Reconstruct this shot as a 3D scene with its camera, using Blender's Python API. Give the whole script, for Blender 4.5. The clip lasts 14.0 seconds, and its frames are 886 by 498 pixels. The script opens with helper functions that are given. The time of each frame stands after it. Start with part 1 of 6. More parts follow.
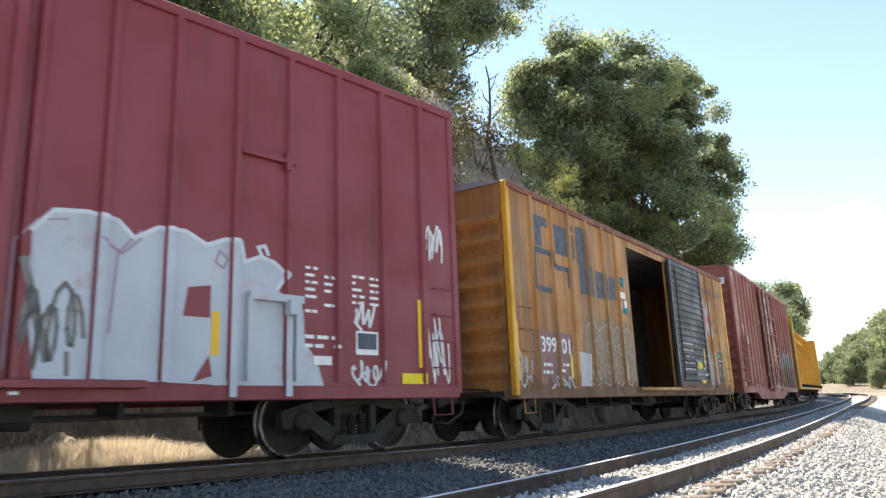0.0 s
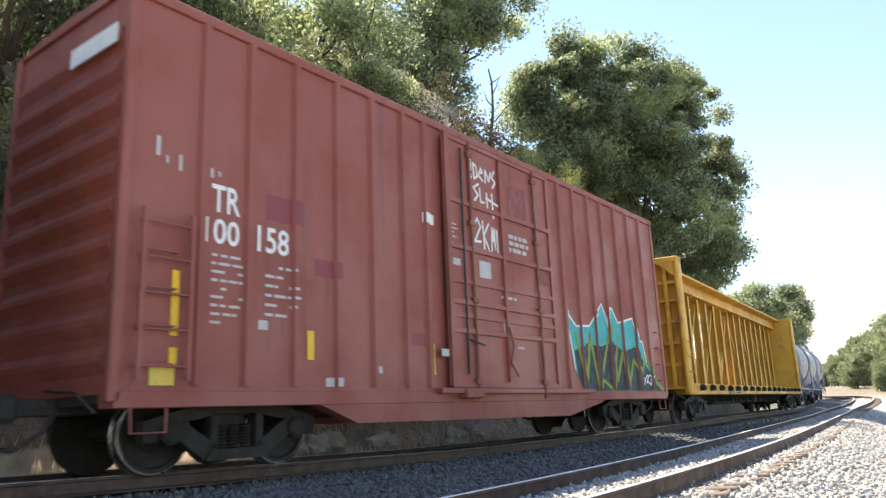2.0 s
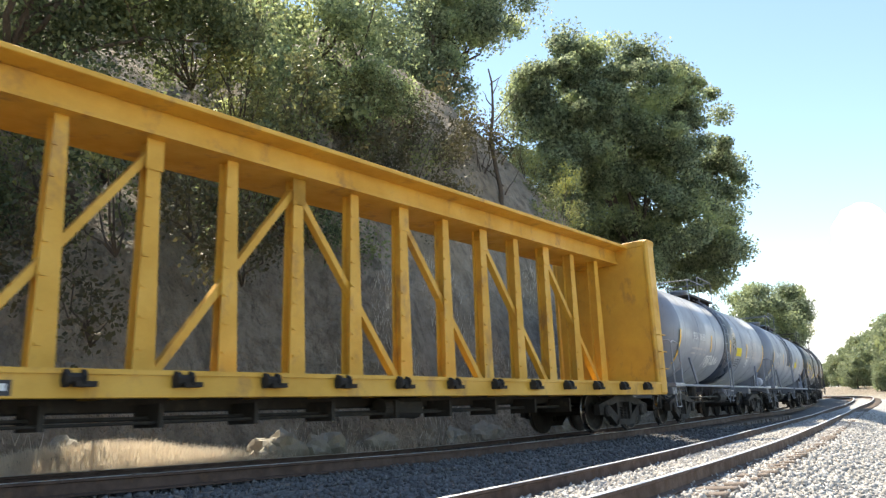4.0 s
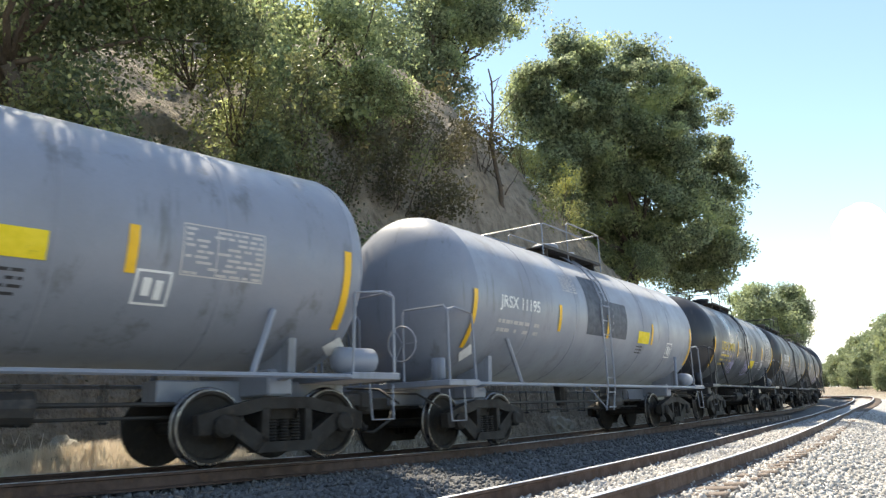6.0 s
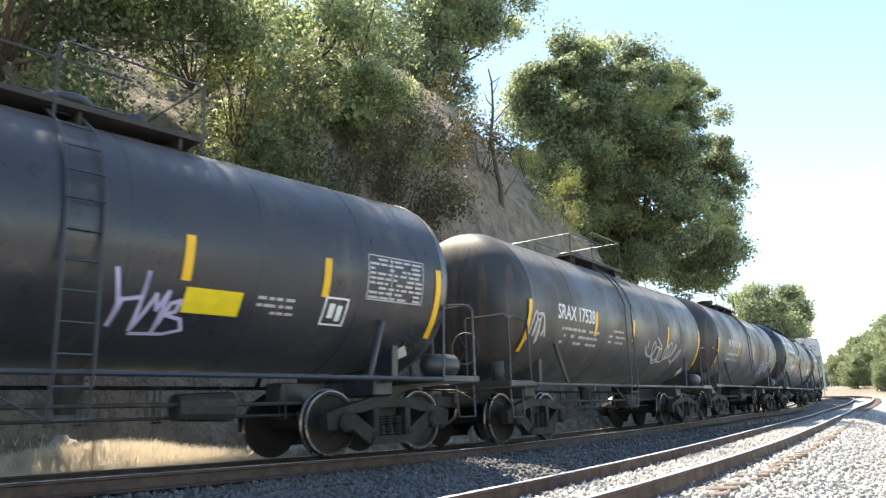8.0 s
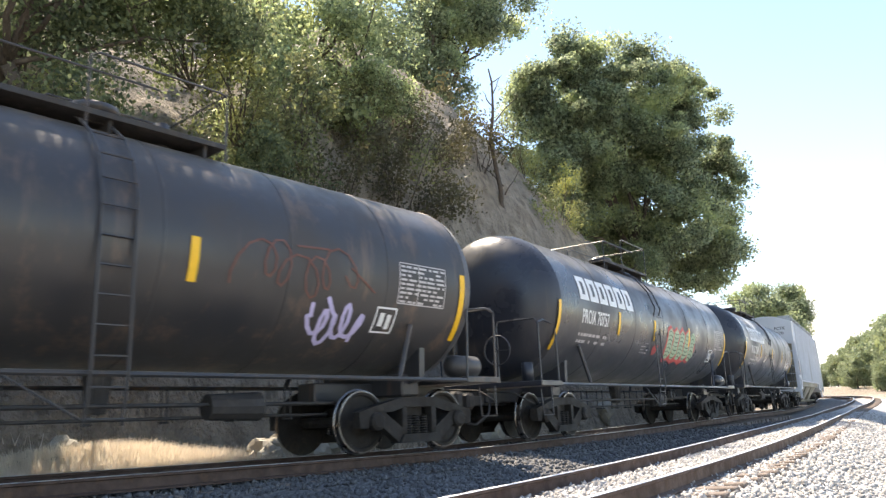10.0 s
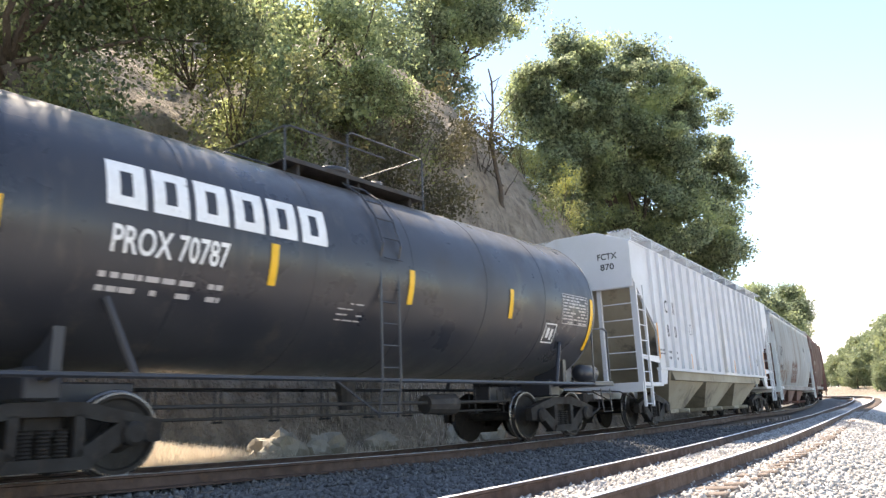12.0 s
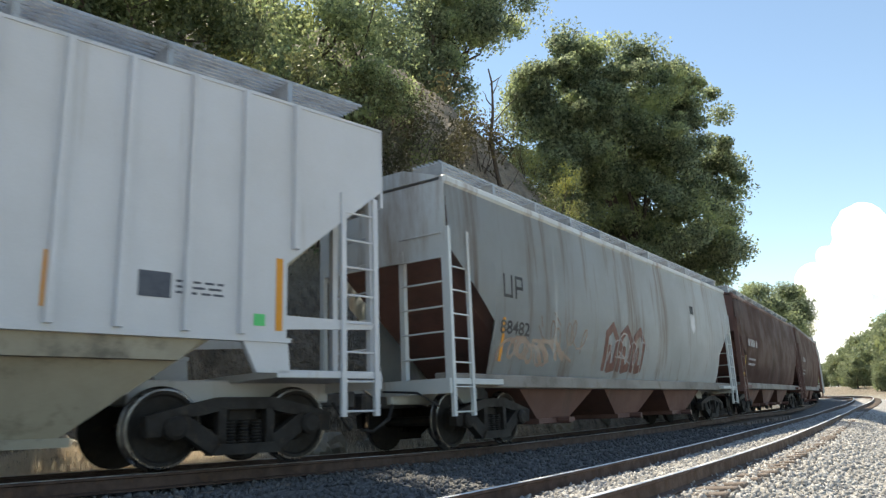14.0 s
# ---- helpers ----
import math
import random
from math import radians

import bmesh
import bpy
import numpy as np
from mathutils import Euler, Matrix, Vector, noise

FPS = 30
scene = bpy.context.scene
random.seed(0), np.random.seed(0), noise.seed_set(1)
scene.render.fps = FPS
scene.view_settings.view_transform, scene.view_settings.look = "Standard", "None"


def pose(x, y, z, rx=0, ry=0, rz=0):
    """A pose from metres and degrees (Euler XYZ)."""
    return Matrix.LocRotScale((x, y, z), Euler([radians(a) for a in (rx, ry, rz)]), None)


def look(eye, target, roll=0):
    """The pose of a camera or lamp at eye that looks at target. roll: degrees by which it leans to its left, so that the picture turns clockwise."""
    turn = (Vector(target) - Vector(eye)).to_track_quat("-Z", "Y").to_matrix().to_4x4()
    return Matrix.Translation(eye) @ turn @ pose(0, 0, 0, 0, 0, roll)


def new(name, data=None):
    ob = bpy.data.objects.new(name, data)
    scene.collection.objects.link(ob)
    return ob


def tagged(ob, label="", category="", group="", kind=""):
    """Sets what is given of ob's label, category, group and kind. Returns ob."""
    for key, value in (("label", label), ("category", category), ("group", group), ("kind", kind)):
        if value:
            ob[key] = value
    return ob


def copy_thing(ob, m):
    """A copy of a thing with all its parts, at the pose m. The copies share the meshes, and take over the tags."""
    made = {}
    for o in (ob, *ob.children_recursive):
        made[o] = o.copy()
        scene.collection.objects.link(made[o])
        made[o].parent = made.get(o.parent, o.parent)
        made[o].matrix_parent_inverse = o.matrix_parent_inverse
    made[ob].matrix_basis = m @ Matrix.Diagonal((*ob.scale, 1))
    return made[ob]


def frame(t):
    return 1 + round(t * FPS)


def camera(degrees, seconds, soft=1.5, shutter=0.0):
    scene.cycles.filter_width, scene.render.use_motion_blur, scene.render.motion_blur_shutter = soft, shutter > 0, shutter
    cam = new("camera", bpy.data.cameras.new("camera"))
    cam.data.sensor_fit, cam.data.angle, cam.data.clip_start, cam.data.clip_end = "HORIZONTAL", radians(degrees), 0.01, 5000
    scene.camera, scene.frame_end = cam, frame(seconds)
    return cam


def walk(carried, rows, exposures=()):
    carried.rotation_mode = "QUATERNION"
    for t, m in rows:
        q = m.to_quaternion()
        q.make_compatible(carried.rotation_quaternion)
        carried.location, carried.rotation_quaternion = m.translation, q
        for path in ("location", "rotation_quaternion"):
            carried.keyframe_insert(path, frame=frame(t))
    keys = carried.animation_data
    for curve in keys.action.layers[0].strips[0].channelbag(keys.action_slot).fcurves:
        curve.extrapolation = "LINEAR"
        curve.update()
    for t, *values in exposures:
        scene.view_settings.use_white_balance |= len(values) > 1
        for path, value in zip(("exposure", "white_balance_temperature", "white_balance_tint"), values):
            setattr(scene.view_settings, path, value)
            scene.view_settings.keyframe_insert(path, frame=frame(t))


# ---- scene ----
from mathutils.geometry import tessellate_polygon

# ---- camera: a low tripod beside the line, settling during the first two seconds ----
EYE = (0.0, 0.0, 0.851)
FOCAL = 1288.35
LENS = 2 * math.degrees(math.atan(784 / FOCAL))
cam = camera(LENS, 14.0, soft=1.3, shutter=0.12)


def aim(right, down):
    tilt = 0.2017 - down / FOCAL
    turn = right / FOCAL
    way = (math.sin(turn) * math.cos(tilt), math.cos(turn) * math.cos(tilt), math.sin(tilt))
    return look(EYE, [a + b for a, b in zip(EYE, way)], -0.57)


walk(cam, [(0, aim(5, 4.5)), (0.5, aim(1.5, 3)), (1.0, aim(0, 1.7)), (1.5, aim(0, 0.8)), (2.0, aim(0, 0)), (14.0, aim(0, 0))],
     exposures=[(0, 1.24, 7700, 9), (1.5, 1.38, 7900, 11), (3.0, 1.15, 7500, 7), (5.5, 1.12, 7700, 7), (7.0, 1.17, 7600, 6), (8.2, 1.48, 7600, 8), (10.5, 1.48, 7800, 13), (11.5, 1.57, 7800, 14), (12.2, 1.52, 7800, 13), (13.0, 1.3, 7700, 10), (14.0, 0.66, 7700, 5)])

# ---- daylight: high summer sun behind the train ----
SUN_AZ, SUN_EL = -36.0, 57.5
world = bpy.data.worlds.new("daylight")
scene.world = world
world.use_nodes = True
wn = world.node_tree
sky = wn.nodes.new("ShaderNodeTexSky")
sky.sky_type, sky.sun_disc = "NISHITA", False
sky.sun_elevation, sky.sun_rotation = radians(SUN_EL), radians(SUN_AZ)
sky.air_density, sky.dust_density = 1.0, 0.0
sky.ozone_density = 2.5
wn.nodes["Background"].inputs[1].default_value = 0.15
wn.links.new(sky.outputs[0], wn.nodes["Background"].inputs[0])
sun = new("sun", bpy.data.lights.new("sun", "SUN"))
sun.data.energy, sun.data.angle, sun.data.color = 4.6, radians(0.53), (1.0, 0.95, 0.87)
sun_way = Vector((math.sin(radians(SUN_AZ)) * math.cos(radians(SUN_EL)), math.cos(radians(SUN_AZ)) * math.cos(radians(SUN_EL)), math.sin(radians(SUN_EL))))
sun.matrix_world = look(sun_way * 60, (0, 0, 0))

# ---- the lines of the two tracks: arc length s runs away from the camera ----
STEP = 0.25
ARC = np.arange(-60, 340 + STEP, STEP)


def smooth(a, b, x):
    t = np.clip((np.asarray(x, float) - a) / (b - a), 0, 1)
    return t * t * (3 - 2 * t)


def laid_line(knots, bends, heading, off):
    """Plan and headings of a track whose bend runs from knot to knot."""
    kk = np.interp(ARC, knots, bends)
    head = np.concatenate([[0], np.cumsum((kk[1:] + kk[:-1]) / 2 * STEP)])
    zero = int(np.argmin(abs(ARC)))
    head = heading - (head - head[zero])
    x = np.concatenate([[0], np.cumsum((np.sin(head[1:]) + np.sin(head[:-1])) / 2 * STEP)])
    y = np.concatenate([[0], np.cumsum((np.cos(head[1:]) + np.cos(head[:-1])) / 2 * STEP)])
    return x - off * math.cos(heading) - x[zero], y + off * math.sin(heading) - y[zero], head


lx, ly, head = laid_line((-8, 0, 20, 40, 50, 60, 70, 80, 100, 220), (0.002, 0.0113, 0.00195, -0.00222, -0.00201, 0.00075, 0.0049, 0.009, 0.0135, 0.0135), 0.67253, 3.53676)
LEFT = np.stack([-np.cos(head), np.sin(head)], 1)
NEAR_XY = np.stack([lx, ly], 1)
tx, ty, _ = laid_line((-8, 0, 10, 20, 30, 40, 50, 60, 72, 82, 100, 220), (0.01432, 0.01432, 0.00986, 0.0005, 0.00377, 0.0023, 0.00158, 0.0016, 0.006, 0.0135, 0.0132, 0.0132), 0.77684, 9.352)
TRAIN_XY = np.stack([tx, ty], 1)
GAPS = []
for p_, n_ in zip(NEAR_XY[::8], LEFT[::8]):
    d_ = TRAIN_XY - p_
    along = np.where(np.hypot(d_[:, 0], d_[:, 1]) < 25, abs(d_[:, 0] * n_[1] - d_[:, 1] * n_[0]), 1e9)
    GAPS.append(float(d_[int(np.argmin(along))] @ n_))


def spacing(s):
    """Distance between the centres of the two tracks."""
    return np.interp(s, ARC[::8], GAPS)


def climb(s):
    """Height of the line above its level beside the camera: a shallow dip, then a climb into the bend."""
    return np.interp(s, (20, 40, 60, 80, 100), (0.0, -0.074, 0.143, 0.53, 0.6))


def on_line(s, left):
    """The point of the plan left metres to the left of the near track's centre."""
    return Vector((np.interp(s, ARC, lx) + np.interp(s, ARC, LEFT[:, 0]) * left, np.interp(s, ARC, ly) + np.interp(s, ARC, LEFT[:, 1]) * left))


def near_track(s):
    return Vector((np.interp(s, ARC, NEAR_XY[:, 0]), np.interp(s, ARC, NEAR_XY[:, 1]), climb(s)))


def train_track(s):
    return Vector((np.interp(s, ARC, TRAIN_XY[:, 0]), np.interp(s, ARC, TRAIN_XY[:, 1]), np.interp(s, (0, 10, 20, 30, 40), (0.04, -0.08, -0.05, 0.04, 0.0)) + climb(s) * smooth(45, 75, s)))


LEANS = {near_track: 0.0756, train_track: 0.036}   # cant, outer rail high


def track_pose(track, s, half=0.5):
    """On a track: y along it, away from the camera; x to the camera's side; canted."""
    a, b = track(s - half), track(s + half)
    d = b - a
    return Matrix.Translation((a + b) / 2) @ Matrix.Rotation(math.atan2(-d.x, d.y), 4, "Z") @ Matrix.Rotation(-LEANS[track], 4, "Y")


def place(px, py, depth):
    """The point seen at (px, py) of a 1568 wide picture, depth metres ahead."""
    m = aim(0, 0)
    return m @ Vector(((px - 784) / FOCAL * depth, (441 - py) / FOCAL * depth, -depth))


# ---- materials ----
MATS = {}


def nodes_of(name, rough=0.6, metal=0.0):
    m = bpy.data.materials.new(name)
    m.use_nodes = True
    t = m.node_tree
    b = t.nodes["Principled BSDF"]
    b.inputs["Roughness"].default_value, b.inputs["Metallic"].default_value = rough, metal
    return m, t, b


def mixed(t, fac, a, b):
    n = t.nodes.new("ShaderNodeMix")
    n.data_type = "RGBA"
    for k, v in ((0, fac), (6, a), (7, b)):
        if hasattr(v, "is_output"):
            t.links.new(v, n.inputs[k])
        else:
            n.inputs[k].default_value = v if k == 0 else (*v, 1)
    return n.outputs[2]


def noise_of(t, scale, detail=5, rough=0.6, stretch=(1, 1, 1)):
    c = t.nodes.new("ShaderNodeTexCoord")
    m = t.nodes.new("ShaderNodeMapping")
    m.inputs["Scale"].default_value = stretch
    t.links.new(c.outputs["Object"], m.inputs[0])
    n = t.nodes.new("ShaderNodeTexNoise")
    n.inputs["Scale"].default_value, n.inputs["Detail"].default_value, n.inputs["Roughness"].default_value = scale, detail, rough
    t.links.new(m.outputs[0], n.inputs[0])
    return n.outputs[0]


def ramp(t, v, lo, hi):
    n = t.nodes.new("ShaderNodeMapRange")
    n.inputs[1].default_value, n.inputs[2].default_value = lo, hi
    t.links.new(v, n.inputs[0])
    return n.outputs[0]


def bump(t, b, v, strength, dist=0.02):
    n = t.nodes.new("ShaderNodeBump")
    n.inputs["Strength"].default_value, n.inputs["Distance"].default_value = strength, dist
    t.links.new(v, n.inputs["Height"])
    t.links.new(n.outputs[0], b.inputs["Normal"])


def surface(name, base, second, stain, scale=3.0, rough=0.6, metal=0.0, streak=(1, 1, 1), amount=0.5, relief=0.2, fine=40, dist=0.01):
    """A worn surface: base with a second tone in patches, stains in streaks, fine grain and relief."""
    if name in MATS:
        return MATS[name]
    m, t, b = nodes_of(name, rough, metal)
    big = ramp(t, noise_of(t, scale, 6, 0.65), 0.40, 0.62)
    st = ramp(t, noise_of(t, scale * 1.7, 8, 0.7, streak), 0.60 - 0.12 * amount, 0.70 - 0.08 * amount)
    grain = noise_of(t, fine, 4, 0.6)
    col = mixed(t, big, base, second)
    col = mixed(t, st, col, stain)
    dark = mixed(t, ramp(t, grain, 0.3, 0.7), [0.86 * v for v in base], [min(1, 1.08 * v) for v in base])
    over = mixed(t, 0.3, col, dark)
    t.links.new(over, b.inputs["Base Color"])
    bump(t, b, grain, relief, dist)
    rr = t.nodes.new("ShaderNodeMapRange")
    rr.inputs[3].default_value, rr.inputs[4].default_value = max(0.05, rough - 0.1), min(1, rough + 0.2)
    t.links.new(big, rr.inputs[0])
    t.links.new(rr.outputs[0], b.inputs["Roughness"])
    MATS[name] = m
    return m


def plain(name, col, rough=0.6, metal=0.0):
    """Small things and fresh paint: one tone with a little grain."""
    return surface(name, col, [0.88 * v for v in col], [0.6 * v for v in col], 6, rough, metal, amount=0.15, relief=0.08)


def leaf_mat(name, a, b_, c, trans=0.45):
    if name in MATS:
        return MATS[name]
    m, t, b = nodes_of(name, 0.55)
    g = t.nodes.new("ShaderNodeNewGeometry")
    col = mixed(t, g.outputs["Random Per Island"], a, b_)
    col = mixed(t, ramp(t, noise_of(t, 0.35, 3), 0.5, 0.7), col, c)
    t.links.new(col, b.inputs["Base Color"])
    tr = t.nodes.new("ShaderNodeBsdfTranslucent")
    t.links.new(col, tr.inputs[0])
    mx = t.nodes.new("ShaderNodeMixShader")
    mx.inputs[0].default_value = trans
    t.links.new(b.outputs[0], mx.inputs[1])
    t.links.new(tr.outputs[0], mx.inputs[2])
    t.links.new(mx.outputs[0], t.nodes["Material Output"].inputs[0])
    MATS[name] = m
    return m


def gravel_mat(name, a, b_, c, scale):
    if name in MATS:
        return MATS[name]
    m, t, b = nodes_of(name, 0.9)
    co = t.nodes.new("ShaderNodeTexCoord")
    v = t.nodes.new("ShaderNodeTexVoronoi")
    v.inputs["Scale"].default_value = scale
    t.links.new(co.outputs["Object"], v.inputs[0])
    col = mixed(t, ramp(t, v.outputs["Color"], 0.1, 0.9), a, b_)
    col = mixed(t, ramp(t, noise_of(t, 0.6, 6), 0.45, 0.75), col, c)
    t.links.new(col, b.inputs["Base Color"])
    bump(t, b, v.outputs["Distance"], 0.9, 0.06)
    MATS[name] = m
    return m


RAIL_SIDE = surface("rail_rust", (0.10, 0.06, 0.045), (0.07, 0.045, 0.035), (0.14, 0.08, 0.05), 4, 0.75, 0.3)
RAIL_TOP = surface("rail_polished", (0.9, 0.88, 0.86), (0.8, 0.78, 0.76), (0.5, 0.45, 0.4), 3, 0.42, 0.85, amount=0.1)
TIE_WOOD = surface("tie_wood", (0.23, 0.18, 0.15), (0.15, 0.12, 0.10), (0.08, 0.06, 0.05), 5, 0.85, 0, (8, 1, 1), 0.5, 0.6, 60, 0.02)
STEEL_DARK = surface("truck_steel", (0.02, 0.0175, 0.016), (0.03, 0.024, 0.02), (0.06, 0.044, 0.033), 4, 0.75, 0.2, amount=0.5)
TREAD = surface("wheel_tread", (0.22, 0.205, 0.2), (0.16, 0.15, 0.14), (0.2, 0.15, 0.12), 4, 0.3, 1.0)
BLACK = surface("underframe_black", (0.027, 0.025, 0.025), (0.045, 0.039, 0.036), (0.085, 0.068, 0.056), 3, 0.7)


# ---- mesh helpers ----
def part(name, bm, material, parent, label="", smooth_by=None):
    """Links a bmesh as one mesh object under parent; material: one or a list."""
    me = bpy.data.meshes.new(name)
    if smooth_by:
        for f in bm.faces:
            f.smooth = True
        for ed in bm.edges:
            ed.smooth = len(ed.link_faces) == 2 and ed.calc_face_angle(0) < smooth_by
    bm.to_mesh(me)
    bm.free()
    for m in material if isinstance(material, (list, tuple)) else [material]:
        me.materials.append(m)
    ob = new(name, me)
    if parent:
        ob.parent = parent
    return tagged(ob, label) if label else ob


def box(bm, x0, x1, y0, y1, z0, z1, bevel=0.0, mat=0):
    m = Matrix.LocRotScale(((x0 + x1) / 2, (y0 + y1) / 2, (z0 + z1) / 2), None, (abs(x1 - x0), abs(y1 - y0), abs(z1 - z0)))
    r = bmesh.ops.create_cube(bm, size=1, matrix=m)
    fs = list({f for v in r["verts"] for f in v.link_faces})
    if bevel:
        es = list({ed for v in r["verts"] for ed in v.link_edges})
        fs = [f for f in bmesh.ops.bevel(bm, geom=es, offset=bevel, segments=1, affect="EDGES", profile=0.5)["faces"]]
    if mat:
        for v in r["verts"]:
            if v.is_valid:
                for f in v.link_faces:
                    f.material_index = mat
        for f in fs:
            if f.is_valid:
                f.material_index = mat
    return bm


def tube(bm, pts, r, sides=6, mat=0, r2=None):
    """A round bar along points."""
    pts = [Vector(p) for p in pts]
    rings = []
    for i, p in enumerate(pts):
        d = (pts[min(i + 1, len(pts) - 1)] - pts[max(i - 1, 0)]).normalized()
        u = d.orthogonal().normalized() if i == 0 else (u - d * u.dot(d)).normalized()
        w = d.cross(u)
        rr = r if r2 is None else r + (r2 - r) * i / max(1, len(pts) - 1)
        rings.append([bm.verts.new(p + (u * math.cos(a) + w * math.sin(a)) * rr) for a in (2 * math.pi * k / sides for k in range(sides))])
    for a, b in zip(rings, rings[1:]):
        for k in range(sides):
            f = bm.faces.new((a[k], a[(k + 1) % sides], b[(k + 1) % sides], b[k]))
            f.material_index = mat
    for ring in (rings[0][::-1], rings[-1]):
        bm.faces.new(ring).material_index = mat
    return bm


def lathe(bm, profile, axis="X", sides=24, centre=(0, 0, 0), mats=None):
    """Turns a profile of (along, radius) about an axis."""
    c = Vector(centre)
    rings = []
    for a, r in profile:
        ring = []
        for k in range(sides):
            t = 2 * math.pi * k / sides
            u, w = math.cos(t) * r, math.sin(t) * r
            ring.append(bm.verts.new(c + Vector({"X": (a, u, w), "Y": (w, a, u), "Z": (u, w, a)}[axis])))
        rings.append(ring)
    for i, (a, b) in enumerate(zip(rings, rings[1:])):
        for k in range(sides):
            f = bm.faces.new((a[k], a[(k + 1) % sides], b[(k + 1) % sides], b[k]))
            f.material_index = mats[i] if mats else 0
    bm.faces.new(rings[0][::-1])
    bm.faces.new(rings[-1])
    return bm


def prism(bm, outline, x0, x1, axis="X", mat=0):
    """Extrudes a closed outline of the plane across axis; outline in (y, z), (x, z) or (x, y)."""
    def at(p, a):
        return {"X": (a, p[0], p[1]), "Y": (p[0], a, p[1]), "Z": (p[0], p[1], a)}[axis]
    lo = [bm.verts.new(at(p, x0)) for p in outline]
    hi = [bm.verts.new(at(p, x1)) for p in outline]
    n = len(outline)
    for i in range(n):
        bm.faces.new((lo[i], lo[(i + 1) % n], hi[(i + 1) % n], hi[i])).material_index = mat
    for tri in tessellate_polygon([[Vector((*p, 0)) for p in outline]]):
        bm.faces.new([lo[k] for k in tri]).material_index = mat
        bm.faces.new([hi[k] for k in tri[::-1]]).material_index = mat
    bmesh.ops.recalc_face_normals(bm, faces=bm.faces[:])
    return bm


def mesh_of(name, verts, faces, material, parent=None):
    me = bpy.data.meshes.new(name)
    me.from_pydata(verts, [], faces)
    me.materials.append(material)
    ob = new(name, me)
    if parent:
        ob.parent = parent
    return ob
# ---- ground: one sheet, from the ballast to the hill and the horizon ----
def lines(lo, hi, a, b, fine):
    """Grid lines, fine between a and b, wider and wider out to lo and hi."""
    out = list(np.arange(a, b, fine))
    for sign, start, end in ((1, b, hi), (-1, a, lo)):
        step, v, more = fine, start, []
        while (v < end) if sign > 0 else (v > end):
            more.append(v)
            step *= 1.13
            v += sign * step
        more.append(end)
        out += more
    return np.array(sorted(set(np.round(out, 4))))


GX, GY = lines(-1500, 1500, -24, 34, 0.3), lines(-1500, 1500, -3, 60, 0.3)


def track_coords(x, y):
    """Arc length and distance to the left of the near track, for arrays of points."""
    pts = np.stack([x, y], 1)
    sub = slice(None, None, 4)
    s_out, o_out = np.empty(len(pts)), np.empty(len(pts))
    cx, cl = NEAR_XY[sub], LEFT[sub]
    for i in range(0, len(pts), 4000):
        d = pts[i:i + 4000, None, :] - cx[None]
        j = np.argmin((d ** 2).sum(2), 1)
        dd = pts[i:i + 4000] - cx[j]
        s_out[i:i + 4000] = ARC[sub][j] + dd[:, 0] * cl[j, 1] - dd[:, 1] * cl[j, 0] * 1.0
        o_out[i:i + 4000] = (dd * cl[j]).sum(1)
    return s_out, o_out


def lumps(x, y, scale, seed):
    return np.array([noise.noise((a * scale + seed, b * scale, seed * 0.37)) for a, b in zip(x, y)])


def hill_height(s):
    """Height of the cut's crest along the line."""
    return 3.5 + 16.5 * (1 - smooth(24, 56, s))


def ground_height(x, y):
    s, left = track_coords(x, y)
    t = left - spacing(s)                     # to the left of the train's track
    n1, n2 = lumps(x, y, 0.35, 3.1), lumps(x, y, 1.3, 8.7)
    bed = np.interp(left, (-14, -4, -2.6, -1.6, -1.2, -0.6, 0.6, 1.2, 1.75), (-0.42, -0.5, -0.47, -0.31, -0.235, -0.185, -0.185, -0.22, -0.26))
    bed = np.where(left < -14, -0.42 + 2.2 * smooth(-16, -45, left) * smooth(20, 60, s), bed)
    mid = np.where(t < -1.75, -0.28, np.interp(t, (-1.75, 0, 1.75, 2.7), (-0.24, -0.2, -0.24, -0.45)))
    z = np.where(left > 1.75, mid, bed)
    foot = 3.6 + 0.7 * n1 + 1.9 * smooth(1, 4, s) * (1 - smooth(13, 17, s))
    crest = hill_height(s)
    up = np.clip(t - foot, 0, None)
    rise = crest * (1 - np.exp(-up * (2.6 + 1.5 * smooth(15, 24, s)) / crest)) + np.minimum(0.10 * np.clip(up - 9, 0, None), 8)
    z = np.where(t > 2.7, -0.45 + rise + (0.12 + 0.5 * smooth(0, 3, up)) * (n1 + 0.6 * n2) * smooth(2.7, 4.5, t), z)
    z = z + 0.42 * np.exp(-((s - 6.9) / 2.3) ** 2 - ((t - 3.7) / 0.75) ** 2) * smooth(2.0, 2.8, t)
    face = smooth(0.1, 1.0, up)
    z = z + (0.35 * np.abs(lumps(x, y, 0.9, 4.4)) + 0.5 * np.abs(lumps(x, y, 1.7, 6.1)) - 0.45 * np.abs(lumps(x, y, 0.55, 9.3))) * face
    z = z + climb(s) - LEANS[near_track] * np.clip(left, -1.5, 1.5) * (1 - smooth(1.5, 2.6, np.abs(left)))
    return z + 0.02 * n2 * (left < -2.6)


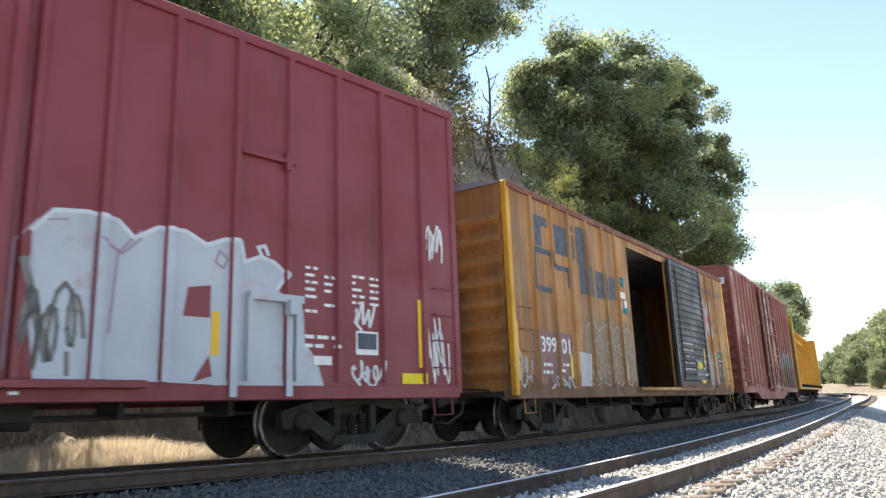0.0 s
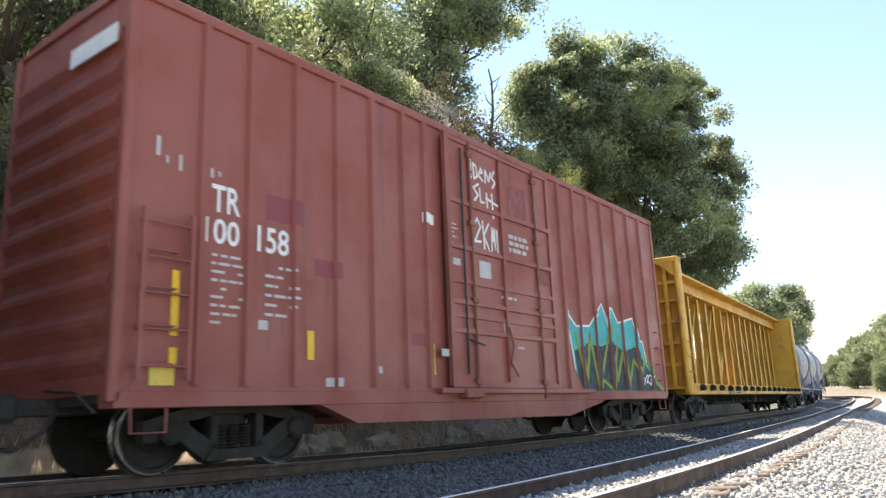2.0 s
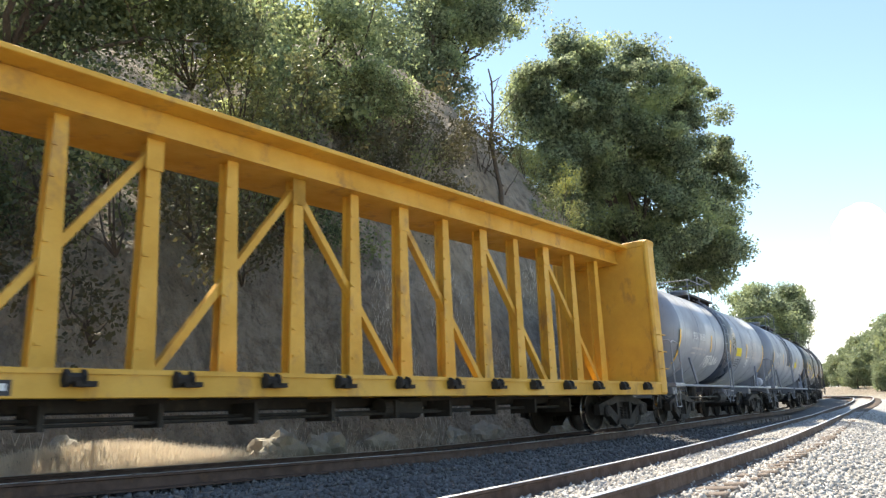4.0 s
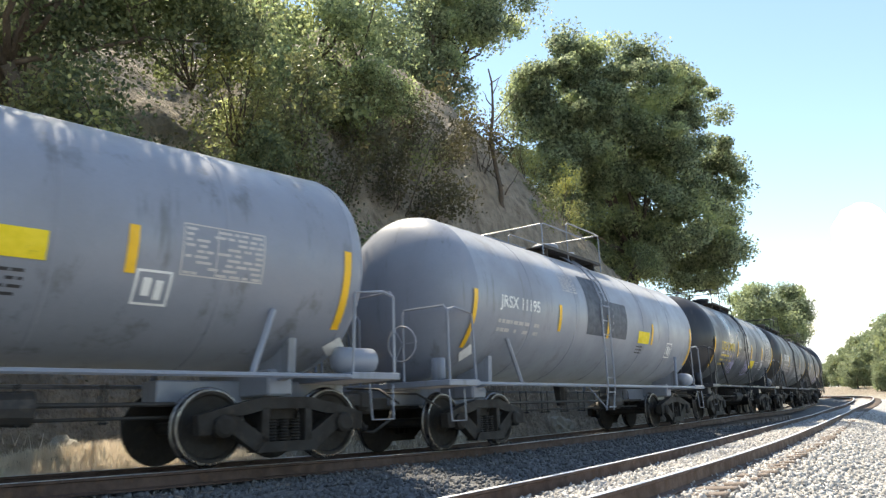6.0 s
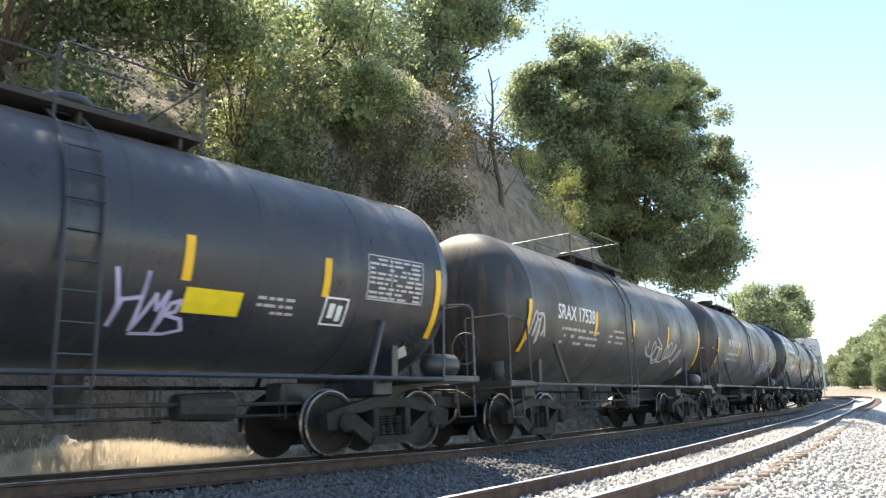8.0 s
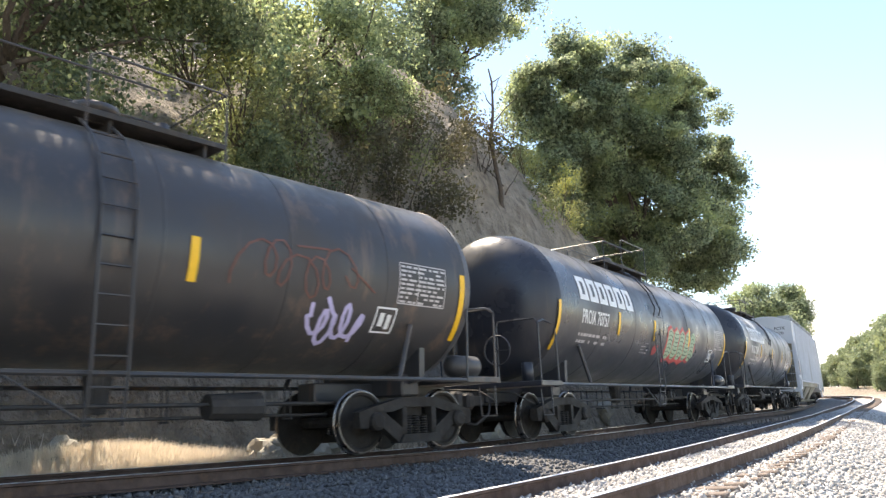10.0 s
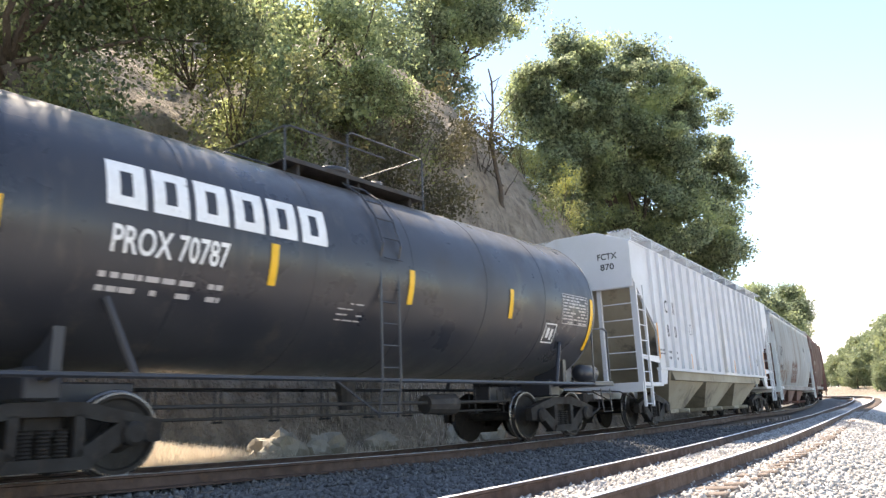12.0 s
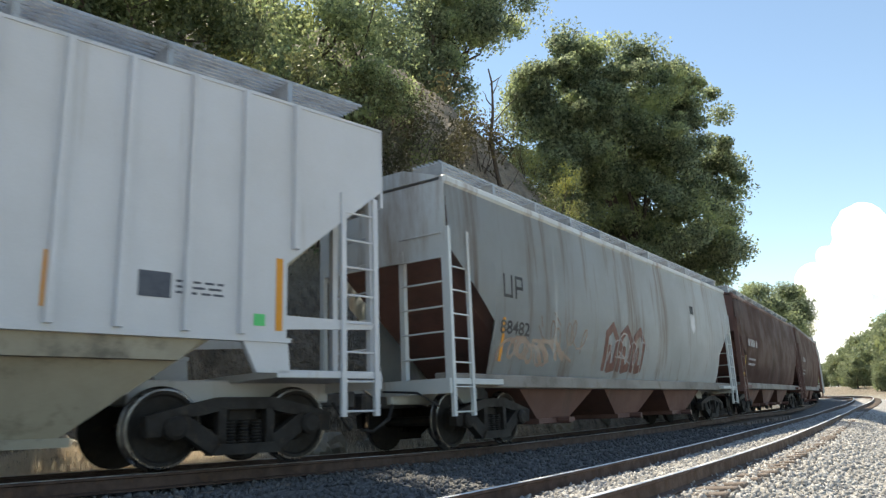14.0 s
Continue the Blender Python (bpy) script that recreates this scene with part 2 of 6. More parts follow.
xx, yy = [a.ravel() for a in np.meshgrid(GX, GY)]
zz = ground_height(xx, yy)
nx = len(GX)
quads = [(j * nx + i, j * nx + i + 1, (j + 1) * nx + i + 1, (j + 1) * nx + i) for j in range(len(GY) - 1) for i in range(nx - 1)]
SOIL = surface("dry_soil", (0.40, 0.33, 0.255), (0.22, 0.185, 0.145), (0.11, 0.09, 0.07), 1.3, 0.95, 0, (1, 1, 0.35), 0.9, 1.0, 6, 0.4)
BALLAST = gravel_mat("ballast_grey", (0.26, 0.25, 0.245), (0.58, 0.56, 0.54), (0.42, 0.39, 0.36), 16)
ground = mesh_of("ground", np.stack([xx, yy, zz], 1).tolist(), quads, BALLAST)
ground.data.materials.append(SOIL)
# older dark stone, with the train's shadow also worked into its colour
ground.data.materials.append(gravel_mat("ballast_dark_shaded", (0.085, 0.085, 0.09), (0.19, 0.186, 0.182), (0.13, 0.122, 0.115), 16))
qs = np.array(quads)
cxx, cyy = xx[qs].mean(1), yy[qs].mean(1)
fs, fl = track_coords(cxx, cyy)
soil = ((fl - spacing(fs)) > 3.0) | (fl < -9.5)
# the shadow-darkened ballast starts at the near track's inner rail
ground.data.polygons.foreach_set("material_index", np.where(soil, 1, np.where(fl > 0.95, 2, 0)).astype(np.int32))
ground.data.polygons.foreach_set("use_smooth", np.ones(len(quads), bool))
tagged(ground, "pale and dark grey ballast, the dark deepened for train shade, below a dry brown hillside", "ground", kind="structure")


def height_at(x, y):
    return float(ground_height(np.array([x]), np.array([y]))[0])


# ---- the two tracks ----
def rail(track, side, parent):
    """A rail of flat-bottomed section, 0.14 high, its top bright from the wheels."""
    sec = [(-0.075, -0.186), (0.075, -0.186), (0.075, -0.172), (0.012, -0.152), (0.012, -0.045), (0.036, -0.035), (0.036, -0.006), (0.028, 0), (-0.028, 0), (-0.036, -0.006), (-0.036, -0.035), (-0.012, -0.045), (-0.012, -0.152), (-0.075, -0.172)]
    bm = bmesh.new()
    rings = []
    for s in np.concatenate([np.arange(-20, 60, 0.5), np.arange(60, 260, 2.0)]):
        m = track_pose(track, s)
        rings.append([bm.verts.new(m @ Vector((side * 0.7525 + x, 0, z))) for x, z in sec])
    for a, b in zip(rings, rings[1:]):
        for k in range(len(sec)):
            f = bm.faces.new((a[k], b[k], b[(k + 1) % len(sec)], a[(k + 1) % len(sec)]))
            f.material_index = int(k in (6, 7, 8))
    return part("rail", bm, [RAIL_SIDE, RAIL_TOP], parent, "rusty steel rail with a polished top")


TRACKS = []
for track, said in ((near_track, "empty railway track of steel rails on weathered ties"), (train_track, "railway track under the freight train")):
    holder = tagged(new("railway_track"), said, "railway track")
    TRACKS.append((holder, track))
    rail(track, -1, holder)
    rail(track, 1, holder)
# ---- paints of the train ----
MAROON = surface("paint_maroon", (0.235, 0.035, 0.045), (0.20, 0.032, 0.04), (0.13, 0.035, 0.03), 0.7, 0.5, 0, (1, 2, 0.15), 0.35, 0.05)
ORANGE = surface("paint_orange_yellow", (0.50, 0.225, 0.06), (0.36, 0.15, 0.05), (0.15, 0.075, 0.045), 0.8, 0.6, 0, (1, 2.5, 0.12), 1.35, 0.08)
CAP_YELLOW = surface("paint_corner_yellow", (0.72, 0.36, 0.03), (0.6, 0.28, 0.03), (0.3, 0.14, 0.04), 1.2, 0.5, amount=0.4, relief=0.05)
RUST_CAP = surface("rusty_red_rail", (0.22, 0.075, 0.05), (0.16, 0.06, 0.045), (0.30, 0.14, 0.06), 1.5, 0.7, amount=0.5)
RUST_SILL = surface("rusty_sill", (0.19, 0.095, 0.055), (0.12, 0.065, 0.045), (0.30, 0.17, 0.06), 1.5, 0.8, amount=0.6)
DOOR_BLACK = surface("paint_black_door", (0.035, 0.036, 0.045), (0.06, 0.058, 0.065), (0.19, 0.15, 0.14), 1.1, 0.5, 0, (1, 1, 0.6), 0.45, 0.1)
LINING = surface("boxcar_lining", (0.42, 0.40, 0.37), (0.30, 0.28, 0.26), (0.12, 0.11, 0.10), 1.3, 0.8, 0, (1, 1, 2), 0.7, 0.3)
BROWN_RED = surface("paint_brown_red", (0.30, 0.082, 0.062), (0.26, 0.07, 0.056), (0.17, 0.06, 0.045), 0.8, 0.55, 0, (1, 2, 0.12), 0.45, 0.06)
BEAM_YELLOW = surface("paint_beam_yellow", (0.66, 0.365, 0.05), (0.54, 0.285, 0.045), (0.28, 0.14, 0.05), 1.0, 0.55, 0, (1, 1, 0.5), 0.45, 0.06)
TANK_GREY = surface("paint_tank_grey", (0.225, 0.245, 0.30), (0.19, 0.205, 0.25), (0.10, 0.10, 0.105), 0.6, 0.42, 0, (3, 2.5, 0.2), 0.45, 0.05)
TANK_BLACK = surface("paint_tank_black", (0.024, 0.026, 0.035), (0.034, 0.035, 0.043), (0.075, 0.068, 0.062), 0.6, 0.36, 0, (3, 2.5, 0.2), 0.45, 0.05)
TANK_RUSTY = surface("paint_tank_black_rust", (0.03, 0.03, 0.034), (0.05, 0.042, 0.038), (0.13, 0.085, 0.06), 0.6, 0.45, 0, (3, 2.5, 0.2), 0.6, 0.05)
HOP_WHITE = surface("paint_hopper_white", (0.60, 0.61, 0.64), (0.55, 0.56, 0.58), (0.42, 0.40, 0.37), 0.6, 0.5, 0, (1, 2.5, 0.12), 0.3, 0.04)
HOP_BEIGE = surface("dusty_hopper_pocket", (0.37, 0.335, 0.26), (0.27, 0.24, 0.185), (0.05, 0.042, 0.036), 0.5, 0.75, amount=0.55)
HOP_GREY = surface("paint_hopper_grey", (0.60, 0.63, 0.64), (0.53, 0.55, 0.54), (0.26, 0.17, 0.11), 0.5, 0.55, 0, (1, 2, 0.15), 0.6, 0.05)
HOP_SILL = surface("dirty_sill", (0.26, 0.24, 0.22), (0.19, 0.17, 0.15), (0.12, 0.09, 0.07), 1.0, 0.7, amount=0.5)
HOP_BROWN = surface("paint_hopper_brown", (0.17, 0.085, 0.07), (0.14, 0.075, 0.06), (0.09, 0.06, 0.05), 0.6, 0.6, 0, (1, 2, 0.15), 0.5, 0.05)
WHITE, LETTER_BLACK = plain("lettering_white", (0.78, 0.78, 0.78)), plain("lettering_black", (0.03, 0.03, 0.035))
OFFWHITE, TAPE = plain("faded_white", (0.5, 0.47, 0.47)), plain("reflector_yellow", (0.85, 0.48, 0.02), 0.4)
SIGN_YELLOW, ORANGE_TAPE = plain("sign_yellow", (0.82, 0.62, 0.02)), plain("reflector_orange", (0.72, 0.3, 0.03))
SPRAY_WHITE = surface("spray_white", (0.47, 0.50, 0.56), (0.40, 0.44, 0.50), (0.42, 0.28, 0.30), 1.1, 0.55, amount=0.35, relief=0.05)
TEAL, TEAL_DARK = plain("spray_teal", (0.03, 0.40, 0.42)), plain("spray_dark_teal", (0.012, 0.035, 0.045))
OLIVE, PINK = plain("spray_olive", (0.24, 0.30, 0.04)), plain("spray_red", (0.55, 0.09, 0.09))
MINT, LILAC = plain("spray_mint", (0.36, 0.48, 0.33)), plain("spray_lilac", (0.5, 0.45, 0.68))
GREY_TAG, GREEN_TAG = plain("spray_grey", (0.2, 0.19, 0.18)), plain("sticker_green", (0.1, 0.6, 0.2))
RUST_TAG, BAND_BLUE = plain("spray_rust", (0.15, 0.06, 0.045)), surface("band_blue_black", (0.03, 0.045, 0.075), (0.025, 0.035, 0.055), (0.08, 0.07, 0.07), 0.8, 0.35, amount=0.4)
MARK_YELLOW, PATCH_GREY = plain("lettering_yellow", (0.72, 0.52, 0.1)), plain("patch_slate", (0.075, 0.085, 0.11))
GALV = surface("galvanised_grating", (0.42, 0.43, 0.44), (0.34, 0.35, 0.36), (0.2, 0.18, 0.16), 4, 0.45, 0.6)


for dusty in (TANK_GREY, TANK_BLACK, TANK_RUSTY):
    b_ = dusty.node_tree.nodes["Principled BSDF"]
    b_.inputs["Specular IOR Level"].default_value, b_.inputs["Sheen Weight"].default_value, b_.inputs["Sheen Roughness"].default_value = 0.55, 0.3 if dusty is TANK_GREY else 0.12, 0.4


# ---- paint laid on a side: flat shapes in (along, up), cut where the side steps or curves ----
def clip(poly, k, lo, hi):
    for lim, keep in ((lo, 1), (hi, -1)):
        out = []
        for a, b in zip(poly, poly[1:] + poly[:1]):
            da, db = (a[k] - lim) * keep, (b[k] - lim) * keep
            if da >= 0:
                out.append(a)
            if (da > 0 > db) or (da < 0 < db):
                f = da / (da - db)
                out.append((a[0] + (b[0] - a[0]) * f, a[1] + (b[1] - a[1]) * f))
        poly = out
        if len(poly) < 3:
            return []
    return poly


class Flat:
    """A flat side with ribs: x of the panel, and (y0, y1, x) where ribs stand proud."""
    def __init__(self, x, ribs=()):
        cuts, y = [], -30.0
        for y0, y1, xr in sorted(ribs):
            cuts += [(y, y0, x), (y0, y1, xr)]
            y = y1
        self.cuts, self.k = cuts + [(y, 30.0, x)], 0

    def lift(self, a, b, x, out):
        return (x + out, a, b)


class Round:
    """The near side of a tank: along, and arc length up from mid height."""
    def __init__(self, r, zc):
        self.r, self.zc, self.k = r, zc, 1
        self.cuts = [(-2.2 + 0.14 * i, -2.2 + 0.14 * (i + 1), 0) for i in range(32)]

    def lift(self, a, b, x, out):
        return ((self.r + out) * math.cos(b / self.r), a, self.zc + (self.r + out) * math.sin(b / self.r))


class Curve:
    """A side whose x follows a function of height."""
    def __init__(self, fn):
        self.fn, self.k = fn, 1
        self.cuts = [(0.2 * i, 0.2 * (i + 1), 0) for i in range(30)]

    def lift(self, a, b, x, out):
        return (self.fn(b) + out, a, b)


def paint(name, polys, side, mat, parent, out=0.005, label=""):
    """polys: convex shapes in (along, up)."""
    bm = bmesh.new()
    for poly in polys:
        for lo, hi, x in side.cuts:
            c = clip(list(poly), side.k, lo, hi)
            if c:
                try:
                    bm.faces.new([bm.verts.new(side.lift(a, b, x, out)) for a, b in c])
                except ValueError:
                    pass
    return part(name, bm, mat, parent, label)


def rect(y0, y1, z0, z1):
    return [(y0, z0), (y1, z0), (y1, z1), (y0, z1)]


def fill(outline):
    v = [Vector((*p, 0)) for p in outline]
    return [[outline[i] for i in t] for t in tessellate_polygon([v])]


def stroke(pts, w):
    out = []
    for a, b in zip(pts, pts[1:]):
        d = Vector((b[0] - a[0], b[1] - a[1]))
        if d.length < 1e-6:
            continue
        d.normalize()
        n = Vector((-d.y, d.x)) * w / 2
        d *= w * 0.3
        out.append([(a[0] - d.x + n.x, a[1] - d.y + n.y), (a[0] - d.x - n.x, a[1] - d.y - n.y), (b[0] + d.x - n.x, b[1] + d.y - n.y), (b[0] + d.x + n.x, b[1] + d.y + n.y)])
    return out


def scrawl(y0, y1, z0, z1, seed, w=0.035, loops=5):
    """A sprayed tag: a looping line that cannot be read."""
    rnd = random.Random(seed)
    out, n = [], 9 * loops
    ph = [rnd.uniform(0, 6.3) for _ in range(4)]
    pts = []
    for i in range(n + 1):
        t = i / n
        y = y0 + (y1 - y0) * (t * 0.88 + 0.06 + 0.09 * math.sin(2 * math.pi * loops * t + ph[0]) + 0.04 * math.sin(17 * t + ph[1]))
        z = (z0 + z1) / 2 + (z1 - z0) * (0.34 * math.sin(2 * math.pi * loops * t * 1.03 + ph[2]) + 0.14 * math.sin(9 * t + ph[3]))
        pts.append((y, z))
    out += stroke(pts, w)
    for _ in range(2):
        a = (rnd.uniform(y0, y1), rnd.uniform(z0, z1))
        out += stroke([a, (a[0] + rnd.uniform(-0.3, 0.3) * (y1 - y0), a[1] + rnd.uniform(-0.5, 0.5) * (z1 - z0))], w)
    return out


def bars(y0, y1, z0, z1, rows, seed=0, fillness=0.42):
    """Small writing that cannot be read."""
    rnd = random.Random(seed)
    out, h = [], (z1 - z0) / rows
    for r in range(rows):
        y, z = y0, z1 - h * (r + 1) + h * 0.25
        while y < y1 - 0.03:
            w = min(rnd.uniform(0.06, 0.2), y1 - y)
            if rnd.random() < 0.85:
                out.append(rect(y, y + w, z, z + h * fillness))
            y += w + rnd.uniform(0.02, 0.06)
    return out


GLYPHS = {}


def writing(body, y0, y1, z0, z1):
    """Readable lettering, fitted into a box."""
    if body not in GLYPHS:
        cu = bpy.data.curves.new("words", "FONT")
        cu.body, cu.resolution_u, cu.offset = body, 3, 0.016
        ob = new("words", cu)
        me = bpy.data.meshes.new_from_object(ob.evaluated_get(bpy.context.evaluated_depsgraph_get()))
        me.calc_loop_triangles()
        GLYPHS[body] = [[tuple(me.vertices[i].co[:2]) for i in t.vertices] for t in me.loop_triangles]
        bpy.data.objects.remove(ob)
        bpy.data.curves.remove(cu)
        bpy.data.meshes.remove(me)
    tris = GLYPHS[body]
    xs, zs = [p[0] for t in tris for p in t], [p[1] for t in tris for p in t]
    fx, fz = (y1 - y0) / (max(xs) - min(xs)), (z1 - z0) / (max(zs) - min(zs))
    return [[(y0 + (p[0] - min(xs)) * fx, z0 + (p[1] - min(zs)) * fz) for p in t] for t in tris]


# ---- running gear ----
WHEEL_R, AXLE, GROW = 0.45, 0.87, 1.073


def build_truck():
    """A two-axle freight truck, its centre at the origin."""
    bm = bmesh.new()
    box(bm, -1.0, 1.0, -0.2, 0.2, 0.42, 0.68, 0.03)
    lathe(bm, [(0.66, 0.18), (0.80, 0.18)], "Z", 12)
    truck = part("truck", bm, STEEL_DARK, None, "dark steel freight truck")
    for side in (-1, 1):
        bm = bmesh.new()
        x0, x1 = side * 0.98, side * 1.13
        prism(bm, [(-1.18, 0.36), (-1.2, 0.58), (-0.8, 0.68), (-0.35, 0.78), (0.35, 0.78), (0.8, 0.68), (1.2, 0.58), (1.18, 0.36), (1.02, 0.36), (0.98, 0.54), (0.55, 0.58), (0.3, 0.64), (-0.3, 0.64), (-0.55, 0.58), (-0.98, 0.54), (-1.02, 0.36)], x0, x1)
        for k in (-1, 1):
            prism(bm, [(k * 0.98, 0.52), (k * 0.76, 0.60), (k * 0.26, 0.28), (k * 0.42, 0.13)], x0, x1)
            prism(bm, [(k * 0.26, 0.24), (k * 0.36, 0.24), (k * 0.36, 0.66), (k * 0.26, 0.66)], x0, x1)
            lathe(bm, [(side * 1.05, 0.13), (side * 1.17, 0.13), (side * 1.2, 0.09)], "X", 12, (0, k * AXLE, WHEEL_R))
        prism(bm, [(-0.44, 0.13), (0.44, 0.13), (0.36, 0.25), (-0.36, 0.25)], side * 0.93, side * 1.17)
        part("side_frame", bm, STEEL_DARK, truck, smooth_by=0.5)
        bm = bmesh.new()
        for y in (-0.17, 0.0, 0.17):
            lathe(bm, [(0.25 + 0.018 * i, 0.072 if i % 2 else 0.052) for i in range(16)], "Z", 10, (side * 1.04, y, 0))
        part("spring_nest", bm, STEEL_DARK, truck)
    for k in (-1, 1):
        bm = bmesh.new()
        lathe(bm, [(-1.05, 0.07), (-0.8, 0.08), (0.8, 0.08), (1.05, 0.07)], "X", 10)
        for s in (-1, 1):
            prof = [(0.672, 0.15), (0.672, WHEEL_R + 0.015), (0.685, WHEEL_R + 0.027), (0.705, WHEEL_R + 0.02), (0.715, WHEEL_R), (0.80, WHEEL_R - 0.006), (0.805, WHEEL_R - 0.03), (0.80, WHEEL_R - 0.07), (0.765, WHEEL_R - 0.09), (0.745, 0.2), (0.80, 0.14), (0.81, 0.09)]
            lathe(bm, [(s * a, r) for a, r in prof], "X", 28, mats=[0, 0, 0, 1, 1, 1, 0, 0, 0, 0, 0])
        bmesh.ops.recalc_face_normals(bm, faces=bm.faces[:])
        ws = part("wheelset", bm, [STEEL_DARK, TREAD], truck, "steel wheels with bright treads", smooth_by=0.5)
        ws.matrix_basis = Matrix.Translation((0, k * AXLE, WHEEL_R))
    for o in (truck, *truck.children):
        o.data.transform(Matrix.Diagonal((1, GROW, GROW, 1)))
        o.location = (0, o.location.y * GROW, o.location.z * GROW)
    truck.location = (0, 0, -50)
    return truck


TRUCK = build_truck()
MOVERS, WHEELSETS = [], []


def start_car(name, label, category, s0, s1, inset):
    car = tagged(new(name), label, category, "freight train")
    half = (s1 - s0) / 2 - inset
    MOVERS.append((car, (s0 + s1) / 2, half))
    for k in (-1, 1):
        tr = copy_thing(TRUCK, Matrix.Translation((0, k * half, 0)))
        tr.parent = car
        WHEELSETS.extend(c for c in tr.children if c.name.startswith("wheelset"))
    L = (s1 - s0) / 2
    for k in (-1, 1):
        bm = bmesh.new()
        box(bm, -0.13, 0.13, k * (L - 1.0), k * (L + 0.32), 0.72, 0.92, 0.02)
        box(bm, -0.2, 0.16, k * (L + 0.28), k * (L + 0.52), 0.66, 0.98, 0.05)
        tube(bm, [(0.3, k * (L - 0.05), 0.78), (0.34, k * (L + 0.1), 0.55), (0.2, k * (L + 0.35), 0.36), (0.05, k * (L + 0.5), 0.4)], 0.028, 6)
        tube(bm, [(0.15, k * (L + 0.02), 1.0), (0.9, k * (L + 0.05), 0.95), (1.35, k * (L + 0.05), 0.72)], 0.018, 5)
        part("coupler", bm, BLACK, car, smooth_by=0.6)
    return car, L, half


def rungs(name, car, x, y0, y1, zs, mat, r=0.013, stiles=False, proud=0.09):
    """Grab irons or a ladder on a side."""
    bm = bmesh.new()
    for z in zs:
        tube(bm, [(x, y0, z), (x + proud, y0, z), (x + proud, y1, z), (x, y1, z)], r, 5)
    if stiles:
        for y in (y0, y1):
            box(bm, x + proud - 0.02, x + proud + 0.02, y - 0.03, y + 0.03, min(zs) - 0.15, max(zs) + 0.15)
    return part(name, bm, mat, car)


def stirrup(car, x, y, mat=BLACK):
    bm = bmesh.new()
    tube(bm, [(x, y - 0.22, 1.0), (x + 0.03, y - 0.2, 0.5), (x + 0.03, y + 0.2, 0.5), (x, y + 0.22, 1.0)], 0.016, 5)
    part("step", bm, mat, car)


def brake_gear(car, half, z=0.78):
    bm = bmesh.new()
    box(bm, -0.18, 0.18, -half - 1.5, half + 1.5, z, z + 0.22, 0.02)
    tube(bm, [(0.45, -half + 1.3, 0.62), (0.45, half - 1.3, 0.62)], 0.03, 6)
    tube(bm, [(0.7, -half * 0.6, 0.55), (0.62, half * 0.5, 0.6)], 0.022, 6)
    lathe(bm, [(-0.45, 0.16), (0.45, 0.2)], "Y", 12, (0.55, half * 0.22, 0.68))
    for y in np.arange(-half + 1.4, half - 1.3, 1.45):
        box(bm, 0.1, 0.75, y, y + 0.07, z - 0.2, z + 0.1)
    part("brake_rigging", bm, BLACK, car)


